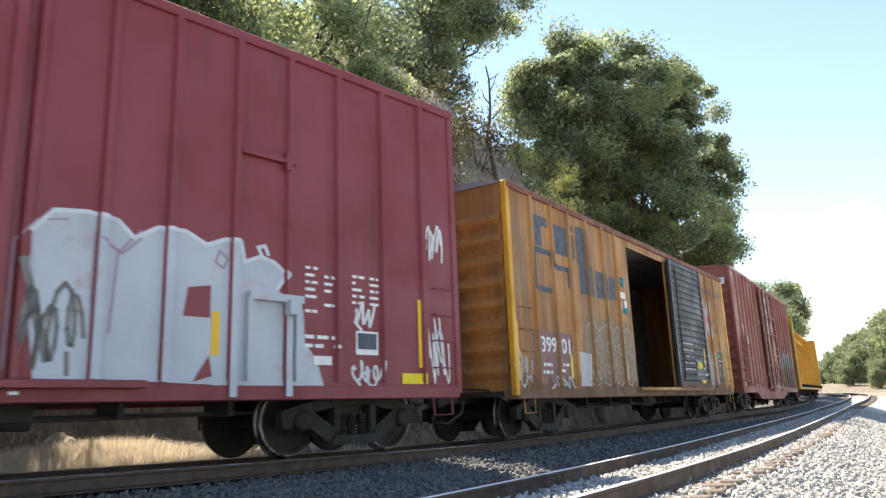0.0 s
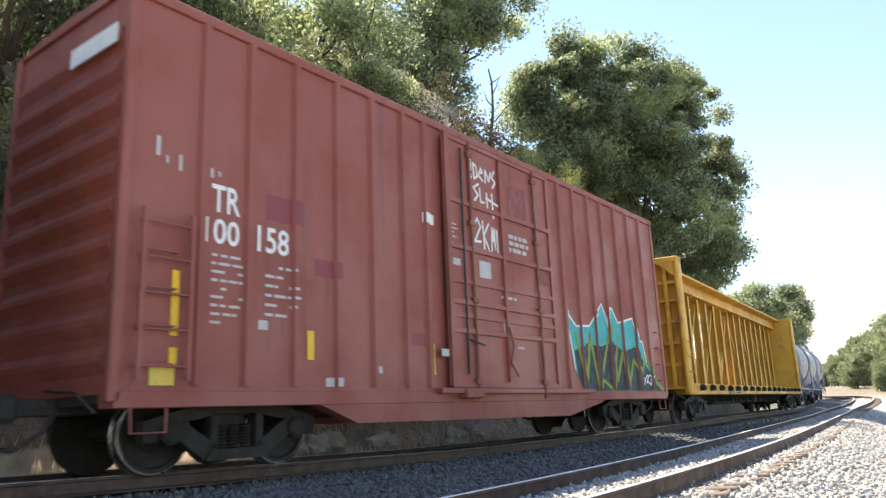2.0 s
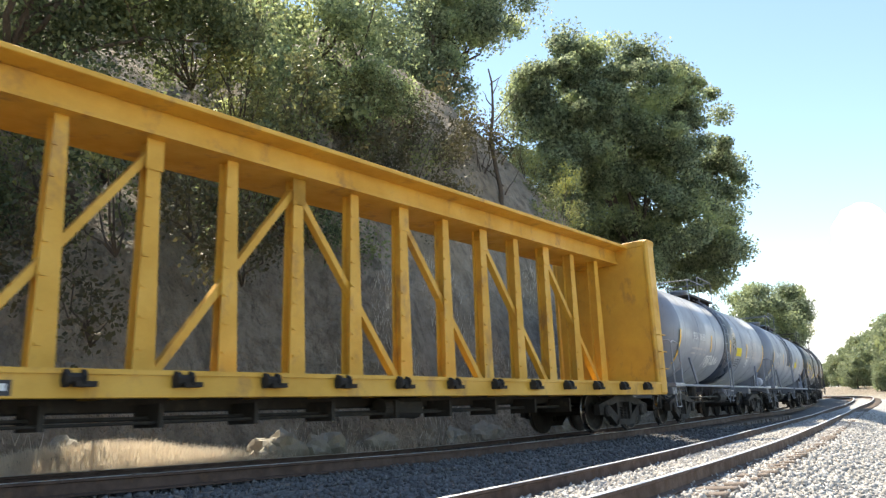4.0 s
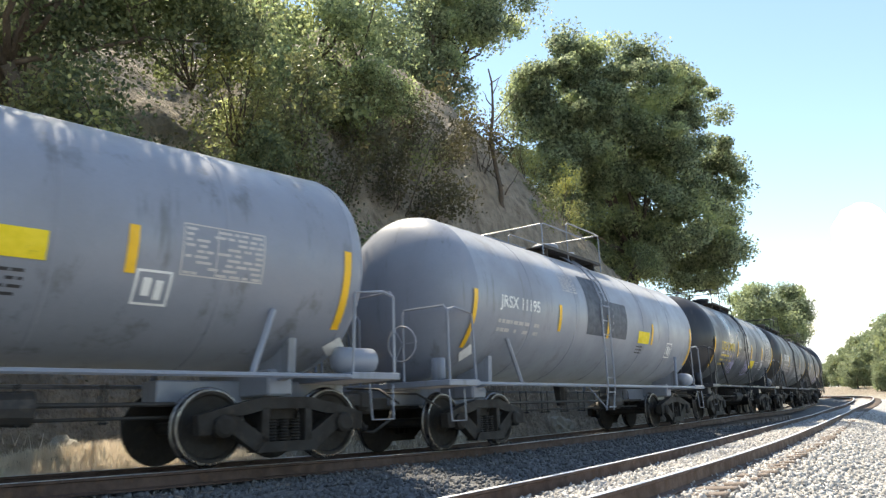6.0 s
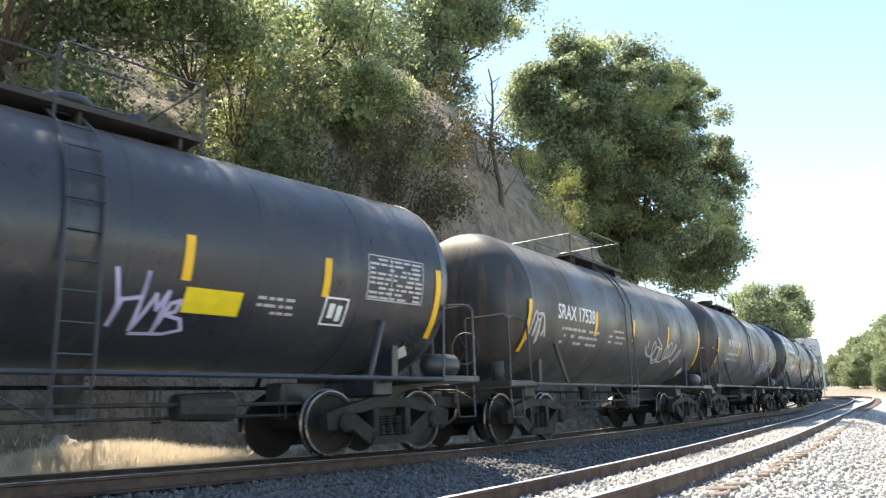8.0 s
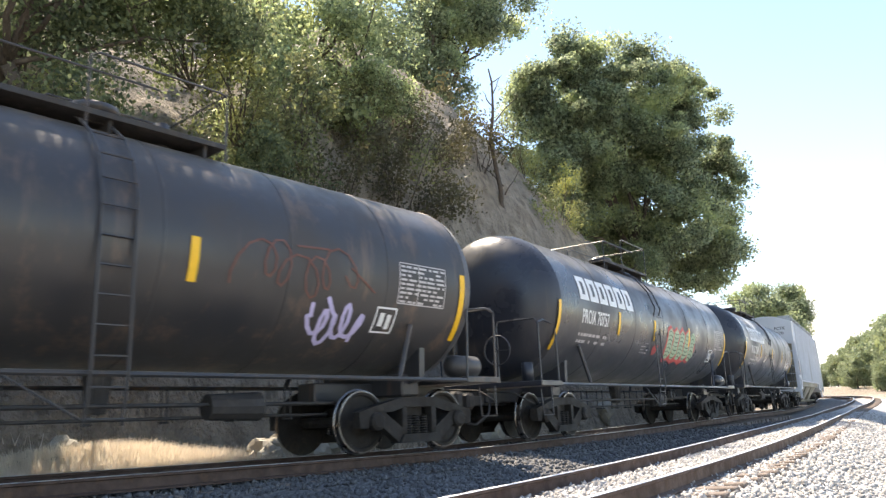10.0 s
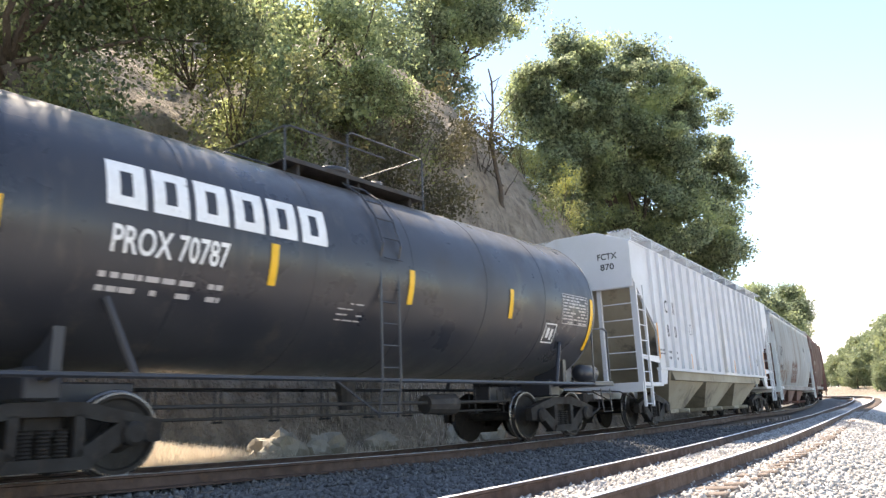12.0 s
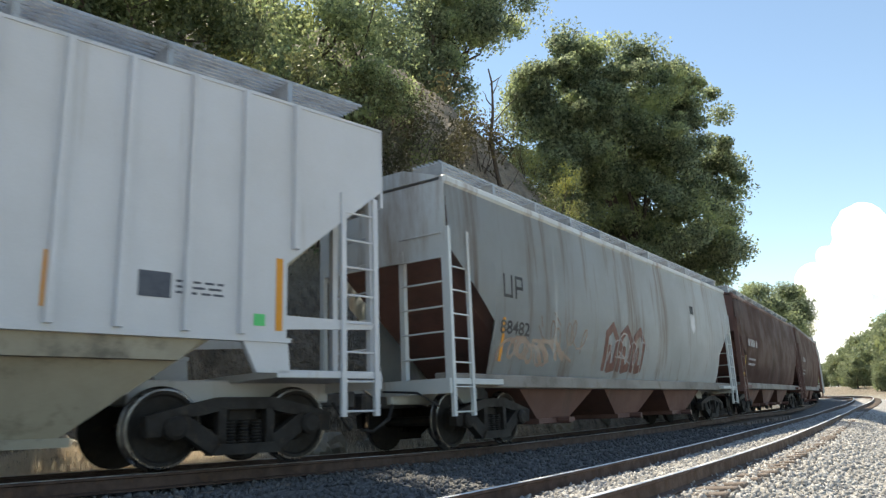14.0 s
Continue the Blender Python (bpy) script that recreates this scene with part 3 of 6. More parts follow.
# ---- boxcars ----
def boxcar(label, s0, s1, H, paint_mat, cap_mat, ribs, door, end_mat=None, rib_w=0.14, floor_z=0.92):
    """ribs: places along; door: (y0, y1, open_to or None, material)."""
    car, L, half = start_car("boxcar", label, "boxcar", s0, s1, 1.9)
    end_mat = end_mat or paint_mat
    y0, y1, opening, door_mat = door
    xs = 1.5
    for side in (-1, 1):
        bm = bmesh.new()
        if side > 0 and opening:
            box(bm, xs - 0.05, xs, -L + 0.05, opening[0], floor_z, H - 0.12)
            box(bm, xs - 0.05, xs, opening[1], L - 0.05, floor_z, H - 0.12)
            box(bm, xs - 0.05, xs, opening[0], opening[1], H - 0.32, H - 0.12)
        else:
            box(bm, side * (xs - 0.05), side * xs, -L + 0.05, L - 0.05, floor_z, H - 0.12)
        part("side_wall", bm, paint_mat, car)
        for y in ribs:
            bm = bmesh.new()
            prism(bm, [(side * xs, y - rib_w / 2), (side * (xs + 0.06), y - rib_w / 2 + 0.03), (side * (xs + 0.06), y + rib_w / 2 - 0.03), (side * xs, y + rib_w / 2)], floor_z + 0.08, H - 0.13, "Z")
            part("rib", bm, paint_mat, car)
        bm = bmesh.new()
        box(bm, side * (xs - 0.04), side * (xs + 0.05), -L + 0.02, L - 0.02, H - 0.14, H, 0.015)
        part("top_rail", bm, RUST_CAP if cap_mat is CAP_YELLOW else cap_mat, car)
        bm = bmesh.new()
        box(bm, side * (xs - 0.3), side * (xs + 0.03), -L + 0.05, L - 0.05, floor_z - 0.16, floor_z + 0.02, 0.01)
        part("side_sill", bm, RUST_SILL if cap_mat is CAP_YELLOW else paint_mat, car)
    for k in (-1, 1):
        bm = bmesh.new()
        box(bm, -xs, xs, k * (L - 0.1), k * (L - 0.05), floor_z, H - 0.02)
        for z in np.arange(floor_z + 0.35, H - 0.4, 0.42):
            prism(bm, [(k * (L - 0.05), z - 0.15), (k * (L + 0.04), z - 0.02), (k * (L + 0.04), z + 0.05), (k * (L - 0.05), z + 0.16)], -xs + 0.14, xs - 0.14)
        part("end_wall", bm, end_mat, car)
        for side in (-1, 1):
            bm = bmesh.new()
            box(bm, side * (xs - 0.1), side * (xs + 0.03), k * (L - 0.12), k * (L + 0.02), floor_z - 0.1, H, 0.02)
            part("corner_post", bm, cap_mat if cap_mat is CAP_YELLOW else paint_mat, car)
    bm = bmesh.new()
    prism(bm, [(-xs - 0.04, H - 0.02), (xs + 0.04, H - 0.02), (xs - 0.5, H + 0.08), (0, H + 0.13), (-xs + 0.5, H + 0.08)], -L, L, "Y")
    for y in np.arange(-L + 0.7, L, 1.1):
        prism(bm, [(-xs, H + 0.01), (xs, H + 0.01), (xs - 0.5, H + 0.13), (0, H + 0.18), (-xs + 0.5, H + 0.13)], y - 0.04, y + 0.04, "Y")
    part("roof", bm, GALV if cap_mat is CAP_YELLOW else paint_mat, car)
    bm = bmesh.new()
    box(bm, -xs + 0.05, xs - 0.05, -L + 0.1, L - 0.1, floor_z - 0.1, floor_z)
    part("floor", bm, BLACK, car)
    brake_gear(car, half)
    # sliding door on each side, with its own ribs, and its rails
    for side in (-1, 1):
        bm = bmesh.new()
        xd = side * (xs + 0.07)
        box(bm, xd, xd + side * 0.05, y0, y1, floor_z + 0.1, H - 0.2, 0.008)
        for z in np.arange(floor_z + 0.25, H - 0.3, 0.19):
            prism(bm, [(xd + side * 0.05, z), (xd + side * 0.085, z + 0.04), (xd + side * 0.085, z + 0.07), (xd + side * 0.05, z + 0.12)], y0 + 0.14, y1 - 0.14, "Y") if door_mat is DOOR_BLACK else None
        dr = part("door", bm, door_mat, car, "closed sliding door" if not opening else "black corrugated sliding door, slid open")
        bm = bmesh.new()
        for y in (y0 + 0.06, y1 - 0.06):
            box(bm, xd + side * 0.05, xd + side * 0.09, y - 0.06, y + 0.06, floor_z + 0.1, H - 0.2)
        if door_mat is not DOOR_BLACK:
            for z in (floor_z + 0.12, floor_z + 1.3, floor_z + 1.9, H - 0.25):
                box(bm, xd + side * 0.05, xd + side * 0.085, y0, y1, z - 0.04, z + 0.04)
        part("door_frame", bm, door_mat, dr)
        bm = bmesh.new()
        tube(bm, [(xd + side * 0.09, y0 + 0.45, floor_z + 0.3), (xd + side * 0.1, y0 + 0.45, H - 0.4)], 0.022, 6)
        tube(bm, [(xd + side * 0.1, y0 + 0.45, floor_z + 0.9), (xd + side * 0.13, y0 + 0.9, floor_z + 0.8)], 0.018, 5)
        part("latch_bar", bm, BLACK, dr)
        a, b = (min(y0, opening[0]) - 0.2, max(y1, opening[1]) + 0.2) if opening else (y0 - 0.3, y1 + 1.5)
        bm = bmesh.new()
        box(bm, side * xs, side * (xs + 0.16), a, b, floor_z - 0.02, floor_z + 0.07, 0.01)
        part("door_rail", bm, paint_mat, car)
    for k, y in ((-1, -L + 0.45), (1, L - 0.45)):
        rungs("grab_irons", car, xs + 0.03, y - 0.2, y + 0.2, [floor_z + 0.3 + 0.42 * i for i in range(4)], paint_mat)
        stirrup(car, xs, y, paint_mat)
    return car, L, Flat(xs, [(y - rib_w / 2 + 0.02, y + rib_w / 2 - 0.02, xs + 0.06) for y in ribs]), Flat(xs + 0.13)


# the maroon boxcar with the large white piece
RIBS = [-7.1 + 0.87 * i for i in range(17) if -7.1 + 0.87 * i < -1.3] + [1.3, 2.07, 2.85, 3.71, 4.52, 5.37, 6.23, 7.07]
car, L, side, _ = boxcar("maroon steel boxcar with a white sprayed graffiti piece", -6.95, 8.8, 5.7, MAROON, MAROON, RIBS, (-1.3, 1.1, None, MAROON))
PIECE = [(1.12, 2.52), (1.35, 2.78), (1.71, 2.82), (2.06, 2.78), (2.27, 2.6), (2.56, 2.77), (2.92, 2.78), (3.22, 2.65), (3.5, 2.76), (3.72, 2.76), (3.78, 2.50), (4.03, 2.6), (4.25, 2.55), (4.47, 2.40), (4.3, 2.19), (4.75, 1.95), (4.78, 1.5), (4.98, 1.3), (5.13, 0.89), (4.7, 0.80), (3.53, 0.80), (3.36, 0.95), (2.02, 1.0), (1.27, 1.0), (1.15, 1.8)]
PIECE = [(5.13 - (5.13 - y) * 0.945, z) for y, z in PIECE]
paint("graffiti", fill(PIECE), side, SPRAY_WHITE, car, label="faded white throw-up graffiti")
paint("graffiti", scrawl(1.25, 1.95, 1.05, 2.05, 4, 0.05, 4) + stroke([(1.3, 2.2), (1.6, 1.2)], 0.1), side, GREY_TAG, car, 0.009, "dark sprayed tag")
paint("graffiti", fill([(3.05, 1.75), (3.4, 1.75), (3.4, 2.15), (3.1, 2.1)]) + fill([(3.2, 0.98), (3.45, 1.05), (3.4, 1.3)]), side, MAROON, car, 0.009)
paint("graffiti", stroke([(1.2, 1.1), (1.2, 2.4), (1.4, 2.65), (1.7, 2.7)], 0.02) + stroke([(2.2, 1.5), (2.25, 2.4), (2.5, 2.7)], 0.03) + stroke([(2.0, 1.8), (2.0, 2.6)], 0.03) + stroke([(2.05, 2.55), (2.3, 2.4), (2.5, 2.6)], 0.03) + stroke([(3.5, 2.6), (3.45, 2.45), (3.55, 2.38), (3.62, 2.5), (3.5, 2.6)], 0.03), side, plain("spray_mauve", (0.34, 0.24, 0.32)), car, 0.009)
paint("graffiti", stroke(PIECE[:15], 0.05) + stroke([(4.1, 2.62), (4.05, 2.72), (4.15, 2.75), (4.2, 2.64)], 0.05) + [rect(0.98, 1.08, 2.2, 2.42), rect(1.05, 1.13, 1.62, 1.75)], side, plain("spray_bright", (0.62, 0.66, 0.72)), car, 0.011, "brighter sprayed outline")
for a in ((0.85, 1.0, 1.38, 1.98), (3.42, 3.53, 1.3, 1.83), (6.93, 7.01, 1.22, 2.28)):
    paint("reflector", [rect(*a)], side, TAPE, car, 0.012)
paint("label", [rect(6.57, 7.05, 0.97, 1.13)], side, SIGN_YELLOW, car, 0.012)
paint("lettering", bars(4.80, 5.0, 1.9, 2.6, 7, 1) + bars(5.12, 5.3, 1.9, 2.6, 7, 2) + bars(5.62, 5.85, 2.08, 2.56, 5, 3) + bars(5.95, 6.12, 2.08, 2.56, 5, 4) + bars(4.8, 5.4, 1.42, 1.66, 2, 5) + [rect(4.95, 5.25, 1.22, 1.34)] + bars(1.05, 1.6, 0.82, 0.9, 1, 6), side, WHITE, car, 0.008, "small white data lettering")
paint("sticker", [rect(5.68, 6.1, 1.38, 1.72)], side, WHITE, car, 0.009)
paint("sticker", [rect(5.71, 6.07, 1.46, 1.69)], side, PATCH_GREY, car, 0.012)
paint("graffiti", scrawl(5.62, 6.05, 1.75, 2.15, 8, 0.045, 3) + scrawl(5.6, 6.2, 0.92, 1.3, 9, 0.04, 4) + scrawl(7.12, 7.55, 2.9, 3.6, 10, 0.035, 4) + scrawl(7.15, 7.6, 0.95, 2.1, 11, 0.03, 5), side, WHITE, car, 0.01, "white sprayed tags")
bm = bmesh.new()
box(bm, 1.5, 1.6, 3.9, 4.72, 2.02, 2.12)
box(bm, 1.5, 1.6, 4.6, 4.68, 1.0, 2.05)
box(bm, 1.5, 1.6, 3.88, 3.94, 1.0, 2.05)
box(bm, 1.55, 1.68, 4.45, 4.6, 1.85, 2.05)
part("door_stop", bm, SPRAY_WHITE, car)
bm = bmesh.new()
box(bm, 1.5, 1.58, 3.75, 4.6, 3.95, 4.02)
box(bm, 1.5, 1.6, 4.42, 4.5, 3.85, 4.1)
part("door_stop", bm, MAROON, car)

# the orange boxcar with its door open
RIBS = [-6.97, -6.05, -5.2, -4.25, -3.27, -2.47, 5.0, 5.75, 6.7]
car, L, side, door = boxcar("weathered orange boxcar with an open black door", 10.42, 26.27, 4.96, ORANGE, CAP_YELLOW, RIBS, (1.45, 4.6, (-1.6, 1.45), DOOR_BLACK))
bm = bmesh.new()
box(bm, -1.42, -1.36, -7.6, 7.6, 0.93, 4.7)
for z in np.arange(1.1, 4.6, 0.22):
    box(bm, -1.36, -1.33, -7.6, 7.6, z, z + 0.19, 0.006)
for y in (-1.5, 1.7):
    box(bm, -1.33, -1.27, y - 0.12, y + 0.12, 0.93, 4.7)
part("inner_lining", bm, LINING, car, "pale scuffed plank lining")
paint("lettering", fill([(-6.78, 3.85), (-6.5, 3.85), (-6.5, 4.3), (-6.2, 4.3), (-6.2, 4.5), (-6.78, 4.5)]) + fill([(-6.0, 3.8), (-5.25, 3.8), (-5.25, 4.45), (-6.0, 4.45)]) + [rect(-5.15, -4.9, 3.8, 4.35), rect(-5.15, -4.9, 4.42, 4.58), rect(-4.75, -4.25, 3.75, 4.62), rect(-4.7, -3.95, 3.05, 3.75), rect(-3.8, -3.1, 3.05, 3.7), rect(-3.0, -2.6, 3.1, 3.65)] + stroke([(-6.9, 3.75), (-6.1, 3.75), (-6.1, 3.5), (-5.3, 3.5), (-5.3, 3.15)], 0.12) + stroke([(-6.9, 3.75), (-6.95, 2.95), (-6.2, 2.95)], 0.12), side, PATCH_GREY, car, 0.006, "large dark block emblem")
paint("patch", [rect(-7.15, -5.34, 1.0, 2.1)], side, plain("patch_primer", (0.24, 0.12, 0.11)), car, 0.006)
paint("lettering", writing("399", -6.83, -6.15, 1.66, 1.98) + writing("01", -5.92, -5.5, 1.66, 1.98) + bars(-6.9, -6.4, 1.2, 1.5, 2, 1) + bars(-6.1, -5.6, 1.25, 1.5, 2, 2), side, WHITE, car, 0.01, "white car number")
for a in ((-7.9, -7.76, 1.15, 2.2), (-5.54, -5.43, 1.15, 1.66), (-2.37, -2.22, 1.16, 1.6), (7.35, 7.45, 1.1, 2.1)):
    paint("reflector", [rect(*a)], side, TAPE, car, 0.014)
paint("graffiti", fill([(-4.75, 0.95), (-1.72, 0.95), (-1.75, 2.2), (-2.1, 2.62), (-2.75, 2.5), (-3.2, 2.66), (-3.9, 2.45), (-4.3, 2.55), (-4.8, 2.1)]), side, plain("spray_tan", (0.27, 0.17, 0.10)), car, 0.007, "faded tan graffiti patch")
LETTERS = []
for y, w in ((-4.65, 0.75), (-3.8, 0.7), (-3.0, 0.6), (-2.3, 0.5)):
    LETTERS += stroke([(y, 1.1), (y + 0.05, 1.75), (y - 0.03, 2.3), (y + w * 0.5, 2.45), (y + w, 2.3), (y + w * 0.9, 2.05), (y + w * 0.4, 1.98), (y + w * 0.4, 1.82), (y + w, 1.72), (y + w * 0.92, 1.2), (y + w * 0.5, 1.02), (y, 1.1)], 0.035)
    LETTERS += stroke([(y + w * 0.35, 1.5), (y + w * 0.7, 1.45), (y + w * 0.6, 1.3), (y + w * 0.3, 1.33)], 0.03)
paint("graffiti", LETTERS, side, plain("spray_pale_grey", (0.36, 0.32, 0.29)), car, 0.011, "pale outlines of rounded letters")
paint("graffiti", scrawl(-2.4, -2.0, 3.5, 3.75, 31, 0.09, 3) + scrawl(-2.3, -1.9, 2.8, 2.95, 32, 0.08, 2), side, TEAL, car, 0.013, "teal sprayed dabs")
paint("graffiti", fill([(-5.2, 1.0), (-4.5, 1.0), (-4.4, 1.7), (-5.1, 1.75)]) + scrawl(-7.9, -7.2, 0.95, 1.6, 6, 0.05, 3) + scrawl(-6.3, -5.4, 0.92, 1.2, 7, 0.05, 3) + scrawl(4.95, 6.1, 0.95, 2.2, 12, 0.06, 7), side, OFFWHITE, car, 0.009, "pale sprayed tags")
paint("sticker", [rect(-2.35, -1.98, 3.2, 3.36)], side, WHITE, car, 0.009, "white paper sticker")
paint("sticker", [rect(-2.4, -2.22, 2.86, 3.12)], side, OFFWHITE, car, 0.009)
paint("sticker", [rect(-2.08, -1.9, 2.95, 3.16)], side, WHITE, car, 0.009)
paint("sticker", [rect(6.3, 7.0, 1.15, 2.2)], side, PATCH_GREY, car, 0.01)
paint("sticker", fill([(6.32, 2.0), (6.6, 2.05), (6.45, 2.18)]), side, GREEN_TAG, car, 0.014)
paint("lettering", fill([(4.85, 3.9), (5.17, 3.9), (6.0, 2.6), (5.68, 2.6)]) + fill([(5.68, 3.9), (6.0, 3.9), (5.17, 2.6), (4.85, 2.6)]), side, OFFWHITE, car, 0.007, "pale crossed emblem")
paint("lettering", fill([(4.9, 2.95), (5.36, 3.25), (4.9, 3.6)]) + fill([(5.95, 2.95), (5.48, 3.25), (5.95, 3.6)]), side, PINK, car, 0.0085)
paint("lettering", writing("e boxcar pool", 4.68, 7.5, 4.08, 4.4) + writing("any", 6.15, 6.5, 3.15, 3.33) + writing("road", 6.15, 6.65, 2.88, 3.06), side, PATCH_GREY, car, 0.01, "dark slogan")
paint("lettering", bars(2.0, 3.0, 1.45, 2.4, 5, 21, 0.3) + bars(3.2, 4.4, 1.3, 1.9, 3, 5, 0.3), door, OFFWHITE, car, 0.03)
rust_rng = random.Random(14)
for on, lo, hi, lift in ((side, -7.85, -1.65, 0.0075), (side, 4.7, 7.8, 0.0075), (door, 1.5, 4.55, 0.032)):
    y, patches = lo, []
    while y < hi - 0.15:
        w = min(rust_rng.uniform(0.12, 0.5), hi - y)
        a, b = rust_rng.uniform(1.0, 1.22), rust_rng.uniform(1.0, 1.3)
        patches.append([(y, 0.94), (y + w, 0.94), (y + w, a), (y + w * 0.5, b), (y, a * 0.98)])
        y += w * rust_rng.choice((1.0, 1.0, 1.4))
    paint("rust_edge", patches, on, RUST_SILL, car, lift, "rust along the lower edge")
paint("lettering", stroke([(6.42, 1.75), (6.88, 1.75), (6.88, 1.4), (6.42, 1.4), (6.42, 1.75)], 0.025) + bars(6.42, 6.88, 1.85, 1.95, 1, 3, 0.6) + [rect(6.64, 6.67, 1.42, 1.73)], side, WHITE, car, 0.013, "white stencilled panel")
paint("label", [rect(3.3, 3.8, 1.55, 1.75), rect(3.5, 4.1, 1.12, 1.22)], door, SIGN_YELLOW, car, 0.03)
paint("reflector", [rect(4.1, 4.2, 1.65, 2.2)], door, TAPE, car, 0.03)

# the brown-red boxcar with the teal piece
RIBS = [-6.73, -6.03, -5.25, -4.47, -3.71, -2.97, -2.41, 2.3, 3.0, 3.75, 4.46, 5.22, 6.02, 6.8]
car, L, side, door = boxcar("brown-red steel boxcar with teal graffiti", 27.83, 43.31, 5.66, BROWN_RED, BROWN_RED, RIBS, (-2.0, 1.65, None, BROWN_RED))
bm = bmesh.new()
prism(bm, [(-5.3, 0.95), (-4.1, 0.5), (2.2, 0.45), (3.8, 0.72), (3.8, 0.95)], 1.3, 1.52)
prism(bm, [(-5.3, 0.95), (-4.1, 0.5), (2.2, 0.45), (3.8, 0.72), (3.8, 0.95)], -1.52, -1.3)
part("fishbelly_sill", bm, BROWN_RED, car)
TOPS = [(2.34, 2.75), (2.76, 2.35), (3.4, 2.4), (3.79, 2.69), (4.11, 2.97), (4.3, 2.68), (4.38, 2.46), (4.43, 2.89), (4.69, 2.9), (4.95, 2.58), (5.84, 2.76), (6.1, 2.22), (6.36, 2.2), (6.51, 1.69), (7.45, 0.97)]
paint("graffiti", fill(TOPS + [(2.95, 0.96), (2.58, 1.42)]), side, TEAL, car, 0.006, "teal and black wildstyle graffiti")
paint("graffiti", fill([(2.6, 1.8), (3.2, 2.0), (3.9, 1.95), (4.5, 2.1), (5.2, 1.9), (5.9, 2.05), (6.45, 1.6), (7.0, 1.25), (7.38, 0.97), (2.95, 0.965), (2.7, 1.25)]), side, TEAL_DARK, car, 0.009)
paint("graffiti", stroke([(2.7, 2.2), (3.1, 1.1), (3.4, 2.2), (3.7, 1.0), (4.2, 1.9), (4.5, 2.5), (4.7, 1.2), (5.1, 1.9), (5.3, 1.0), (5.7, 1.7), (6.2, 1.4), (6.5, 1.9), (7.0, 1.2), (7.5, 0.98)], 0.1) + stroke([(3.9, 1.2), (4.4, 1.0), (4.9, 2.2)], 0.08), side, OLIVE, car, 0.012)
paint("graffiti", stroke([(2.58, 1.42), (2.34, 2.65)] + TOPS[1:14], 0.05) + scrawl(6.2, 6.9, 1.1, 1.4, 3, 0.04, 3), side, WHITE, car, 0.014)
paint("lettering", writing("TR", -6.59, -6.17, 3.1, 3.45) + writing("100", -6.68, -6.17, 2.7, 3.02) + writing("158", -5.89, -5.37, 2.7, 3.05), side, WHITE, car, 0.01, "white car number")
paint("lettering", bars(-6.56, -6.1, 1.7, 2.62, 9, 1, 0.34) + bars(-5.75, -5.2, 1.85, 2.6, 6, 2, 0.3) + [rect(y, y + w, z, z + h) for y, w, z, h in ((-7.35, 0.05, 3.62, 0.24), (-7.22, 0.03, 3.55, 0.1), (-7.05, 0.04, 3.5, 0.2), (-6.62, 0.05, 3.52, 0.12), (-6.5, 0.03, 3.56, 0.06))] + [rect(-5.85, -5.7, 1.7, 1.82), rect(-4.7, -4.4, 1.0, 1.12), rect(-3.7, -3.55, 1.2, 1.3), rect(-1.65, -1.5, 1.2, 1.3)], side, OFFWHITE, car, 0.008)
paint("lettering", bars(-1.85, -1.65, 3.55, 3.85, 4, 5, 0.3) + bars(0.0, 0.72, 3.55, 3.95, 3, 6, 0.6) + [rect(-1.05, -0.68, 2.95, 3.26), rect(-1.92, -1.62, 3.08, 3.2)] + bars(-0.5, 0.15, 2.62, 2.68, 1, 8, 0.8) + [rect(-0.35, -0.18, 1.98, 2.18), rect(0.1, 0.35, 1.72, 1.76), rect(-2.25, -2.05, 1.5, 1.62)], door, OFFWHITE, car, 0.0)
paint("lettering", [rect(-2.5, -2.2, 3.72, 3.9)], side, WHITE, car, 0.012)
TAG = stroke([(-1.2, 5.25), (-1.18, 4.95)], 0.05) + stroke([(-1.2, 4.86), (-1.18, 4.8)], 0.05)
for k, pts in enumerate(([(-1.1, 5.1), (-1.08, 4.8), (-0.98, 4.86), (-1.0, 5.05), (-1.1, 5.1)], [(-0.92, 4.95), (-0.8, 4.98), (-0.85, 5.06), (-0.93, 4.9), (-0.8, 4.82)], [(-0.72, 4.8), (-0.7, 5.05), (-0.6, 4.85), (-0.52, 5.05)], [(-0.4, 5.1), (-0.5, 4.95), (-0.38, 4.88), (-0.48, 4.75)], [(-0.95, 4.72), (-1.12, 4.62), (-0.98, 4.5), (-1.1, 4.38)], [(-0.92, 4.65), (-0.9, 4.38), (-0.78, 4.4)], [(-0.7, 4.6), (-0.68, 4.25)], [(-0.52, 4.62), (-0.5, 4.15)], [(-0.72, 4.5), (-0.32, 4.42)], [(-1.15, 3.9), (-1.05, 4.05), (-0.95, 3.9), (-1.15, 3.6), (-0.95, 3.62)], [(-0.88, 4.02), (-0.85, 3.5)], [(-0.68, 4.0), (-0.86, 3.75), (-0.66, 3.45)], [(-0.6, 3.5), (-0.58, 3.95), (-0.54, 3.7), (-0.5, 3.95), (-0.48, 3.55)], [(-0.42, 3.92), (-0.4, 3.5)])):
    TAG += stroke(pts, 0.045)
paint("graffiti", TAG, door, WHITE, car, 0.0, "white sprayed tags")
paint("patch", [rect(0.05, 0.72, 4.15, 4.95), rect(0.98, 1.5, 3.05, 3.5)], door, plain("fresh_brown_red", (0.24, 0.06, 0.055)), car, -0.004, "fresher repaint squares")
bm = bmesh.new()
